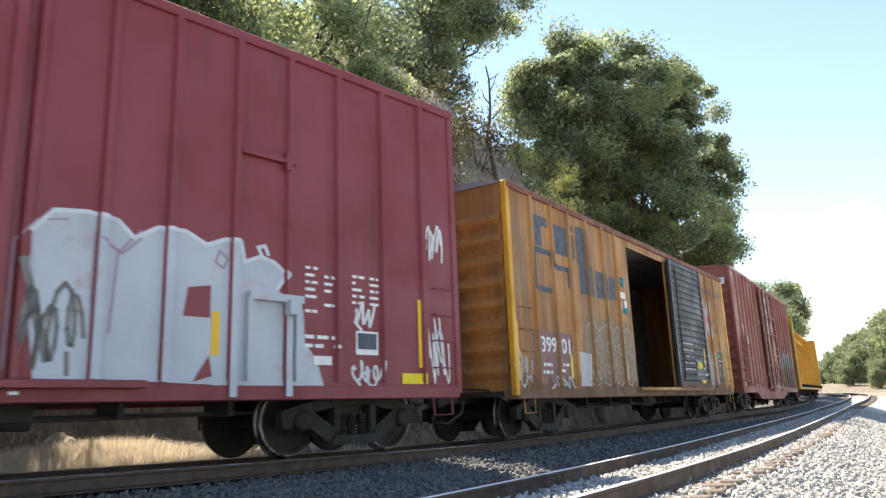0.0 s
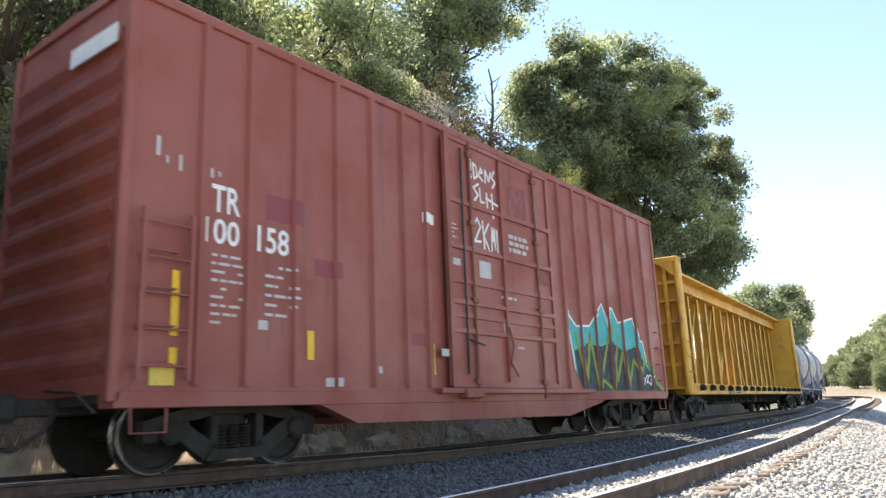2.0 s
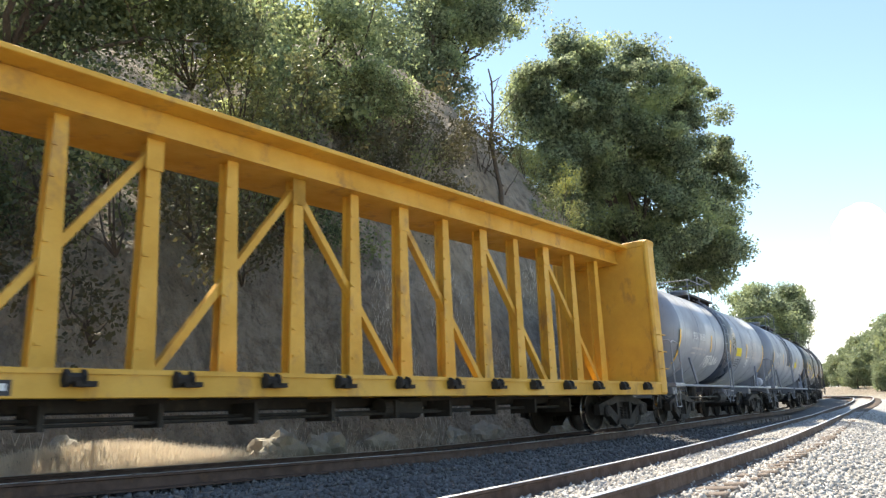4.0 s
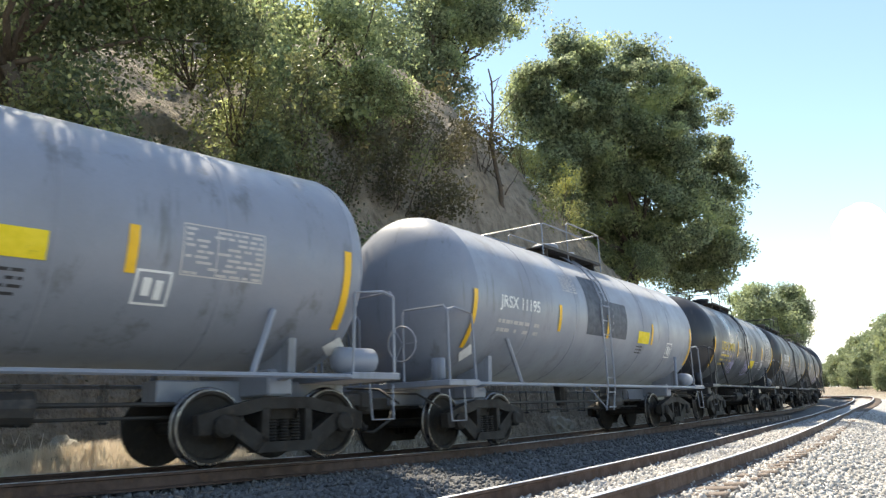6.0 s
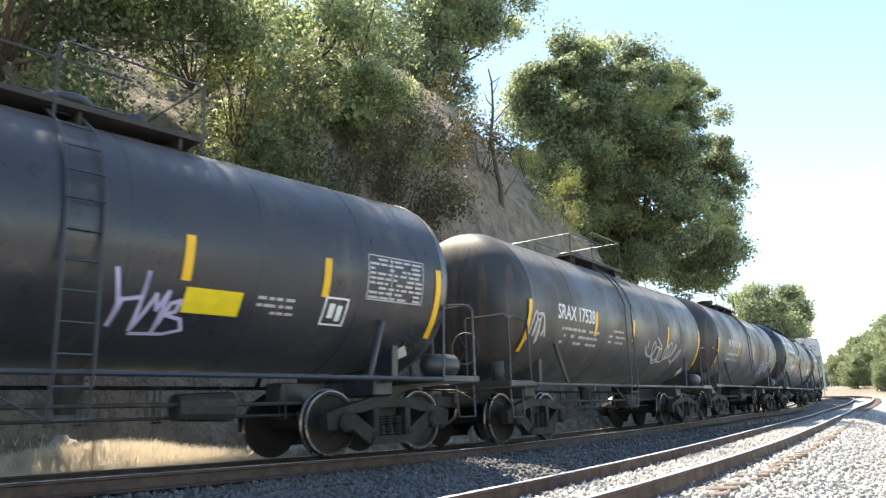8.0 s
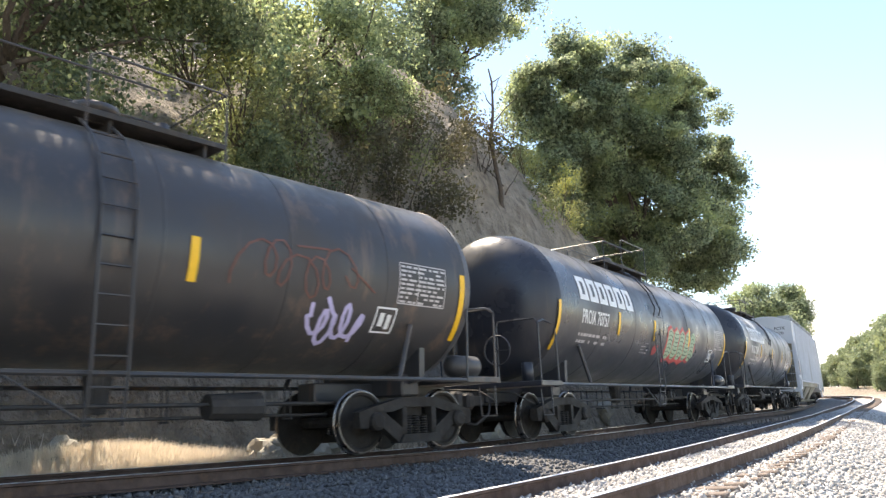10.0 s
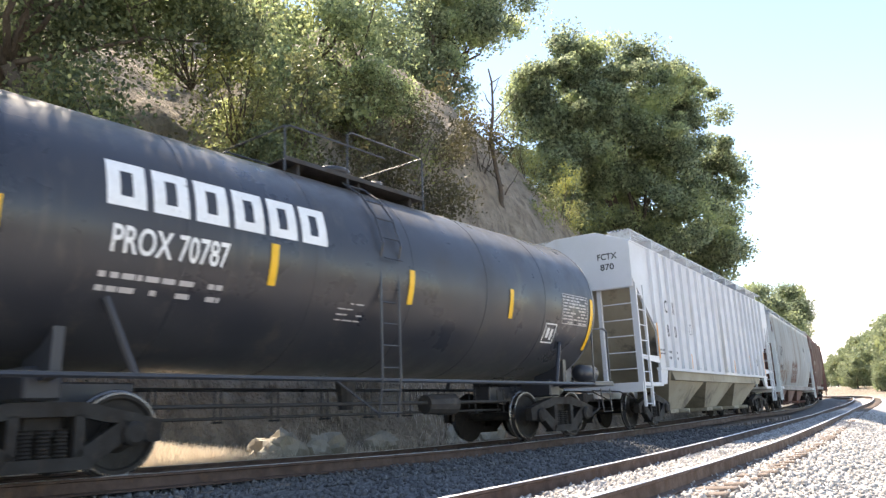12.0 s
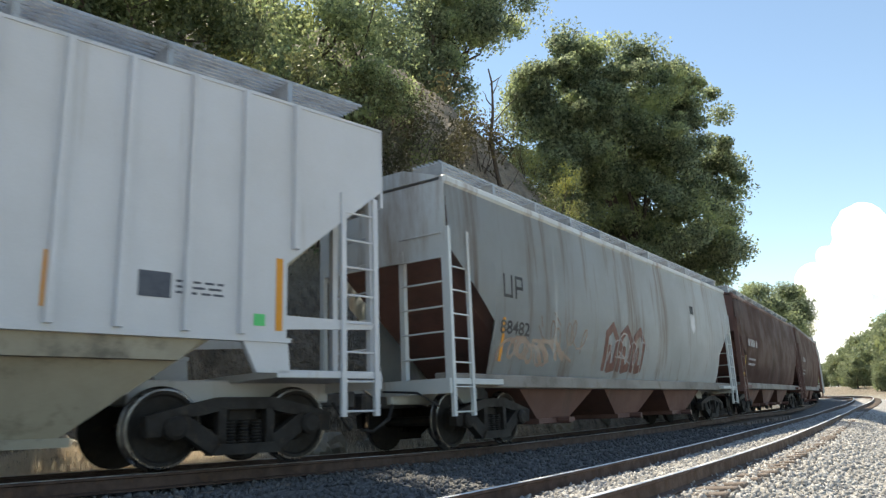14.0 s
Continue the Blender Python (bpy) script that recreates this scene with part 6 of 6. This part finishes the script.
# live oak over the cut, its trunk leaning out of the bank
tree("tall live oak on the bank with a dark leaning trunk", on_ground(at_px(150, 330, 17)),
     [blob(60, -60, 17, 260, 170, 42), blob(330, -110, 18, 230, 150, 34), blob(30, 120, 18.5, 120, 110, 14), blob(280, 20, 18, 160, 60, 14), blob(-120, 60, 17, 140, 160, 16), blob(120, 60, 19.5, 120, 70, 16)] + [bough(s) for s in (-8, -6.5, -5, -3.5, -2, -0.5, 1, 2.5, 4)], 330, 0.13, OAK_LEAF, 11, 0.24, (0.5, 1.0))
tree("broad live oak hanging over the cut", on_ground(at_px(560, 240, 27)),
     [blob(520, 60, 25, 140, 130, 36), blob(640, -20, 26, 110, 140, 36), blob(620, 180, 26, 130, 100, 22), blob(450, 170, 22, 80, 130, 18)], 380, 0.15, PALE_LEAF, 12, 0.3, (0.6, 1.2))
tree("tall live oak on the far brow of the cut", on_ground(at_px(800, 330, 40)),
     [blob(850, 20, 43, 95, 65, 30), blob(760, 150, 41, 80, 85, 28), blob(770, -40, 42, 110, 80, 30), blob(720, 70, 41, 70, 80, 20), blob(800, 80, 42, 70, 60, 18)], 460, 0.2, GREY_LEAF, 22, 0.35, (0.7, 1.5))
tree("big spreading oak beyond the cut", on_ground(at_px(1120, 560, 50)),
     [blob(1010, 190, 47, 110, 110, 42), blob(1130, 200, 50, 120, 115, 50), blob(1210, 270, 51, 90, 130, 44), blob(1120, 380, 50, 160, 110, 54), blob(960, 300, 45, 65, 110, 22), blob(1250, 380, 52, 55, 90, 24), blob(1010, 90, 48, 40, 30, 7), blob(1110, 105, 50, 40, 30, 8), blob(1285, 300, 52, 25, 70, 10), blob(1280, 440, 53, 30, 50, 8), blob(1150, 450, 52, 150, 80, 46), blob(1000, 410, 48, 90, 90, 30), blob(1240, 470, 54, 70, 60, 18), blob(1080, 260, 49, 150, 120, 40), blob(1140, 360, 53, 120, 90, 40), blob(1060, 440, 52, 120, 70, 30), blob(945, 165, 46, 45, 55, 16), blob(1060, 130, 48, 70, 45, 18), blob(1190, 165, 50, 65, 45, 16), blob(1000, 250, 46, 90, 80, 24)], 640, 0.215, GREY_LEAF, 13, 0.5, (0.55, 1.4))
tree("small rounded oak beside the line", on_ground(at_px(1370, 640, 85)),
     [blob(1345, 540, 84, 46, 38, 36), blob(1395, 545, 88, 32, 46, 34), blob(1320, 585, 82, 36, 36, 20), blob(1365, 590, 86, 56, 46, 44), blob(1400, 595, 88, 30, 40, 20)], 420, 0.26, GREY_LEAF, 14, 0.4, (0.9, 1.7))
# bare snag before the gap in the trees
rnd = random.Random(5)
snag = tagged(new("tree"), "thin bare dead tree on the cut's edge", "tree")
bm = bmesh.new()
foot, tip = Vector(at_px(905, 430, 30)), Vector(at_px(864, 122, 30))
mid_ = Vector(at_px(872, 270, 30))
tube(bm, wavy(foot, mid_, 5, 0.12, rnd) + wavy(mid_, tip, 6, 0.12, rnd)[1:], 0.13, 7, r2=0.03)
for y, dx, dy in ((150, 22, -25), (190, -18, -30), (215, 40, -50), (250, -25, -45), (290, 30, -30), (330, -40, -40), (345, 30, -55), (170, 14, -36)):
    a = foot.lerp(tip, (430 - y) / 308)
    tube(bm, wavy(a, a + Vector((dx * 0.024, rnd.uniform(-0.4, 0.4), -dy * 0.024)), 4, 0.06, rnd), 0.035, 5, r2=0.01)
part("trunk", bm, BARK, snag, smooth_by=0.8)
# the far wood, tree by tree
rnd = random.Random(21)
far = tree("far leafy tree at the edge of a wood", (0, 0, 0), [((0, 0, 2.4), (3.4, 3.4, 2.4), 22), ((0, 0, 6.0), (3.2, 3.2, 3.6), 30), ((1.6, 0.6, 4.0), (2.4, 2.4, 2.6), 14), ((-1.5, 0.4, 8.4), (1.8, 1.8, 1.8), 8)], 150, 0.5, HAZED_FAR_LEAF, 31, 0.3, (0.9, 1.6), limbs=6)
tagged(far, group="far wood")
for i, (px, top, depth) in enumerate(((1478, 628, 175), (1500, 610, 170), (1522, 588, 160), (1548, 580, 150), (1575, 560, 140), (1600, 545, 132), (1640, 520, 125), (1700, 500, 118), (1460, 640, 190), (1535, 600, 185), (1570, 575, 180), (1512, 632, 140), (1560, 640, 128), (1492, 645, 200), (1445, 650, 230), (1425, 655, 240))):
    p = at_px(px, top, depth)
    z0 = height_at(p[0], p[1])
    k = max(0.35, (p[2] - z0) / 10.2)
    m = Matrix.Translation((p[0], p[1], z0)) @ Matrix.Rotation(rnd.uniform(0, 6), 4, "Z")
    o = far if i == 0 else copy_thing(far, m)
    o.matrix_basis = m
    o.scale = (k, k, k)
# brush on the face of the cut
for i, (px, py, depth, w, h, n, mat) in enumerate(((80, 170, 15.5, 90, 70, 12, BRUSH_LEAF), (30, 330, 15, 80, 80, 10, OAK_LEAF), (420, 130, 19, 60, 110, 14, BRUSH_LEAF), (470, 260, 20, 60, 60, 12, BRUSH_LEAF), (590, 320, 22, 110, 70, 14, BROWN_LEAF), (700, 300, 24, 110, 90, 18, BROWN_LEAF), (780, 350, 26, 60, 40, 6, BROWN_LEAF), (930, 300, 36, 40, 50, 12, BRUSH_LEAF), (940, 390, 34, 22, 28, 6, BRUSH_LEAF), (990, 350, 38, 50, 60, 14, BRUSH_LEAF), (1060, 500, 42, 130, 60, 26, OAK_LEAF), (1230, 530, 54, 70, 40, 14, OAK_LEAF), (560, 400, 21, 90, 60, 12, OAK_LEAF), (650, 220, 25, 110, 80, 20, BRUSH_LEAF), (170, 200, 15, 50, 80, 8, OAK_LEAF), (530, 170, 20, 50, 60, 10, BRUSH_LEAF), (20, 60, 16.5, 120, 90, 18, OAK_LEAF), (60, 250, 15.2, 110, 70, 16, BRUSH_LEAF), (430, 320, 18.5, 70, 70, 14, OAK_LEAF), (500, 330, 20, 70, 60, 12, BRUSH_LEAF), (330, 60, 18.5, 110, 60, 16, OAK_LEAF), (740, 220, 27, 100, 70, 20, BROWN_LEAF), (680, 370, 24, 90, 50, 14, BROWN_LEAF), (850, 250, 30, 40, 60, 8, BROWN_LEAF), (610, 130, 25, 90, 60, 14, PALE_LEAF), (60, 420, 13.6, 90, 60, 7, BROWN_LEAF), (190, 330, 14.4, 60, 80, 7, BRUSH_LEAF), (330, 330, 16.3, 50, 60, 6, BROWN_LEAF), (140, 520, 13.2, 70, 50, 5, BROWN_LEAF), (420, 420, 17.0, 80, 50, 7, BROWN_LEAF))):
    c, r, _ = blob(px, py, depth, w, h, n, 1.2)
    rnd = random.Random(60 + i)
    cs = [(c[0] + rnd.uniform(-1, 1) * r[0], c[1] + rnd.uniform(-1, 1) * r[1], c[2] + rnd.uniform(-1, 1) * r[2]) for _ in range(n)]
    bush = tagged(new("bush"), "ragged evergreen brush on the bank", "bush", "brush on the cut")
    bm = bmesh.new()
    base = Vector((c[0], c[1] + 0.6, c[2] - r[2] - 0.4))
    for q in cs:
        tube(bm, wavy(base, q, 4, 0.15, rnd), 0.03, 5, r2=0.008)
    part("stem", bm, BARK, bush)
    leaves("foliage", cs, [rnd.uniform(0.4, 0.85) for _ in cs], 260, 0.12, mat, bush, 80 + i, 0.9, 0.8)
# ---- ties under both tracks ----
rnd = random.Random(3)
bm = bmesh.new()
box(bm, -1.3, 1.3, -0.115, 0.115, -0.37, -0.188, 0.012)
tie_mesh = bpy.data.meshes.new("tie")
bm.to_mesh(tie_mesh)
bm.free()
tie_mesh.materials.append(TIE_WOOD)
for (holder, track), last in zip(TRACKS, (100.0, 40.0)):
    for s in np.arange(-6, last, 0.52):
        tie = new("tie", tie_mesh)
        tie.parent = holder
        tie.matrix_basis = track_pose(track, s + rnd.uniform(-0.03, 0.03)) @ pose(rnd.uniform(-0.05, 0.05), 0, rnd.uniform(-0.012, 0.004) - (0.05 if last < 50 else 0), 0, 0, rnd.uniform(-1.5, 1.5))


# ---- loose ballast stones near the camera ----
def stones(name, pts, sizes, mat, seed):
    """Angular six-cornered stones, all in one mesh."""
    rng = np.random.default_rng(seed)
    n = len(pts)
    base = np.array([(1, 0, 0), (-1, 0, 0), (0, 1, 0), (0, -1, 0), (0, 0, 1), (0, 0, -1)], float)
    q = rng.normal(size=(n, 4))
    q /= np.linalg.norm(q, axis=1, keepdims=True)
    w, x, y, z = q.T
    rot = np.stack([1 - 2 * (y * y + z * z), 2 * (x * y - z * w), 2 * (x * z + y * w), 2 * (x * y + z * w), 1 - 2 * (x * x + z * z), 2 * (y * z - x * w), 2 * (x * z - y * w), 2 * (y * z + x * w), 1 - 2 * (x * x + y * y)], 1).reshape(n, 3, 3)
    v = base[None] * rng.uniform(0.5, 1.35, (n, 6, 1)) * np.asarray(sizes)[:, None, None]
    v = np.einsum("nij,nkj->nki", rot, v) + rng.normal(size=(n, 6, 3)) * np.asarray(sizes)[:, None, None] * 0.12 + np.asarray(pts)[:, None, :]
    tri = np.array([(0, 2, 4), (2, 1, 4), (1, 3, 4), (3, 0, 4), (2, 0, 5), (1, 2, 5), (3, 1, 5), (0, 3, 5)])
    f = (np.arange(n)[:, None, None] * 6 + tri[None]).reshape(-1)
    me = bpy.data.meshes.new(name)
    me.vertices.add(6 * n)
    me.vertices.foreach_set("co", v.ravel())
    me.loops.add(len(f))
    me.loops.foreach_set("vertex_index", f.astype(np.int32))
    me.polygons.add(8 * n)
    me.polygons.foreach_set("loop_start", np.arange(0, len(f), 3, dtype=np.int32))
    me.update(calc_edges=True)
    me.materials.append(mat)
    return new(name, me)


def stone_mat(name, a, b_, c):
    m, t, b = nodes_of(name, 0.85)
    g = t.nodes.new("ShaderNodeNewGeometry")
    col = mixed(t, g.outputs["Random Per Island"], a, b_)
    col = mixed(t, ramp(t, noise_of(t, 1.1, 4), 0.5, 0.75), col, c)
    col = mixed(t, ramp(t, noise_of(t, 60, 3), 0.35, 0.7), col, [0.8 * v for v in a])
    t.links.new(col, b.inputs["Base Color"])
    return m


STONE = stone_mat("ballast_stone", (0.23, 0.222, 0.215), (0.76, 0.73, 0.70), (0.52, 0.485, 0.44))
ROCK = stone_mat("bank_rock", (0.30, 0.27, 0.22), (0.46, 0.42, 0.35), (0.36, 0.30, 0.22))
rng = np.random.default_rng(7)


def strewn(n, s_lo, s_hi, l_lo, l_hi, near_bias=1.6):
    s = s_lo + (s_hi - s_lo) * rng.random(n) ** near_bias
    left = rng.uniform(l_lo, l_hi, n)
    x = np.interp(s, ARC, lx) + np.interp(s, ARC, LEFT[:, 0]) * left
    y = np.interp(s, ARC, ly) + np.interp(s, ARC, LEFT[:, 1]) * left
    return x, y


# dark stones, coloured deeper still to carry the shade beside the train
SHADED_DARK_STONE = stone_mat("ballast_stone_dark_shaded", (0.075, 0.075, 0.08), (0.20, 0.197, 0.195), (0.13, 0.122, 0.115))
for label, n, lo, hi, s_hi, smat in (("dark broken ballast between the two tracks, its colour deepened for train shade", 26000, 0.8, 6.4, 42, SHADED_DARK_STONE), ("pale broken ballast between the rails", 26000, -2.6, 0.8, 46, STONE), ("pale loose gravel beside the track", 34000, -9.0, -2.4, 48, STONE)):
    x, y = strewn(n, -1, s_hi, lo, hi)
    bx, by = strewn(n // 6, -9, -1, lo, hi, 1.0)
    x, y = np.concatenate([x, bx]), np.concatenate([y, by])
    keep = np.hypot(x, y) > 0.3
    x, y = x[keep], y[keep]
    z = ground_height(x, y)
    size = rng.uniform(0.022, 0.045, len(x)) * (1 + 0.012 * np.hypot(x, y))
    tagged(stones("ballast", np.stack([x, y, z + size * 0.25], 1), size, smat, 5), label, "ballast", kind="stuff")

# ---- foot of the cut: boulders, dry grass ----
for i, (s, t, r) in enumerate(((10.5, 3.3, 0.3), (11.1, 3.6, 0.5), (11.8, 3.4, 0.34), (12.5, 3.7, 0.45), (10.9, 4.1, 0.35), (14.0, 3.4, 0.4), (17.5, 3.6, 0.35), (19.0, 3.5, 0.5), (24.0, 3.6, 0.5), (6.4, 3.9, 0.3), (28.0, 3.6, 0.4))):
    p = on_line(s, float(spacing(s)) + t)
    bm = bmesh.new()
    bmesh.ops.create_icosphere(bm, subdivisions=3, radius=r)
    for v in bm.verts:
        v.co *= 1 + 0.45 * noise.noise(v.co * 2.2 / r * 0.5 + Vector((i * 3.1, 0, 0))) + 0.28 * noise.noise(v.co * 7 + Vector((i, 0, 0)))
    rock = part("boulder", bm, ROCK, None)
    rock.matrix_basis = Matrix.Translation((p.x, p.y, height_at(p.x, p.y) + r * 0.25)) @ pose(0, 0, 0, 0, 0, 70 * i)
    tagged(rock, "pale angular boulder at the foot of the bank", "boulder", "boulders")
x, y = strewn(9000, -1, 40, 8.6, 11.0, 1.3)
s_, l_ = track_coords(x, y)
keep = (l_ - spacing(s_) > 2.3) & (l_ - spacing(s_) < 3.9)
x, y = x[keep], y[keep]
z = ground_height(x, y)
size = rng.uniform(0.04, 0.16, len(x))
tagged(stones("rubble", np.stack([x, y, z], 1), size, ROCK, 9), "pale broken rock at the foot of the bank", "rubble", kind="stuff")


def grass(name, label, x, y, tall, mat, seed):
    g = np.random.default_rng(seed)
    n = len(x)
    z = ground_height(x, y) - 0.02
    a = g.uniform(0, 6.283, n)
    h = tall * g.uniform(0.4, 1.2, n)
    lean = g.normal(size=(n, 2)) * 0.35 * h[:, None]
    w = 0.006 + 0.006 * g.random(n)
    p = np.stack([x, y, z], 1)
    d = np.stack([np.cos(a) * w, np.sin(a) * w, 0 * a], 1)
    tip = p + np.stack([lean[:, 0], lean[:, 1], h], 1)
    v = np.stack([p - d, p + d, tip], 1).reshape(-1, 3)
    me = bpy.data.meshes.new(name)
    me.vertices.add(3 * n)
    me.vertices.foreach_set("co", v.ravel())
    me.loops.add(3 * n)
    me.loops.foreach_set("vertex_index", np.arange(3 * n, dtype=np.int32))
    me.polygons.add(n)
    me.polygons.foreach_set("loop_start", np.arange(0, 3 * n, 3, dtype=np.int32))
    me.update(calc_edges=True)
    me.materials.append(mat)
    return tagged(new(name, me), label, "grass", kind="stuff")


x, y = strewn(60000, -1, 36, 7.5, 13.5, 1.3)
s_, l_ = track_coords(x, y)
t_ = l_ - spacing(s_)
keep = (t_ > 2.2) & (t_ < 5.5) & (lumps(x, y, 0.8, 5.0) > -0.05)
grass("dry_grass", "dry straw-coloured grass at the foot of the bank", x[keep], y[keep], 0.3, DRY_GRASS, 4)
x, y = strewn(150000, 3, 11, 7.0, 13.0, 1.0)
s_, l_ = track_coords(x, y)
t_ = l_ - spacing(s_)
keep = (t_ > 2.3) & (t_ < 4.6) & (s_ > 4.0) & (s_ < 9.8) & (lumps(x, y, 0.9, 2.0) > -0.3)
grass("dry_grass", "tangled straw-coloured grass by the train", x[keep], y[keep], 0.26, DRY_GRASS, 8)
x, y = strewn(26000, 30, 130, -16, -8, 1.0)
grass("dry_grass", "dry grass along the far side of the gravel", x, y, 0.6, DRY_GRASS, 6)

# ---- white cloud bank low in the sky ----
CLOUD, ct, cb = nodes_of("cloud_white_glowing", 1.0)
cb.inputs["Base Color"].default_value = (0.9, 0.9, 0.9, 1)
# a faint glow of its own stands in for sunlight scattered through the cloud
cb.inputs["Emission Color"].default_value, cb.inputs["Emission Strength"].default_value = (0.95, 0.97, 1.0, 1), 0.55
bump(ct, cb, noise_of(ct, 0.02, 6), 0.4, 8)
bm = bmesh.new()
rnd = random.Random(9)
for i in range(90):
    px = rnd.uniform(1250, 2300)
    crest = 560 - 140 * float(smooth(1330, 1560, px)) + 40 * math.sin(px / 90)
    py = rnd.uniform(crest, 700)
    r = min(70.0, max(25.0, (py - crest) * 1.2 + 22)) * rnd.uniform(0.7, 1.1)
    c = Vector(at_px(px, py, 1300))
    rr = r * 1300 / FOCAL
    geo = bmesh.ops.create_icosphere(bm, subdivisions=3, radius=rr, matrix=Matrix.Translation(c))
    for v in geo["verts"]:
        d = (v.co - c)
        v.co = c + d * (1 + 0.22 * noise.noise(v.co * 0.02) + 0.12 * noise.noise(v.co * 0.055))
cloud = part("cloud", bm, CLOUD, None, smooth_by=2.0)
tagged(cloud, "low bank of bright white cumulus cloud", "cloud", kind="structure")
# ---- everything that moves: the train rolls by, its wheels turn ----
def travelled(t):
    return 12.4154 * t + 0.0427 * t * t


def motions():
    times = [0.25 * i for i in range(57)]
    for thing, middle, half in MOVERS:
        walk(thing, [(t, track_pose(train_track, middle - travelled(t), half)) for t in times])
    for wheels in WHEELSETS:
        at = Matrix.Translation(wheels.matrix_basis.translation)
        walk(wheels, [(i / 30, at @ Matrix.Rotation(travelled(i / 30) / (WHEEL_R * GROW), 4, "X")) for i in range(421)])


motions()
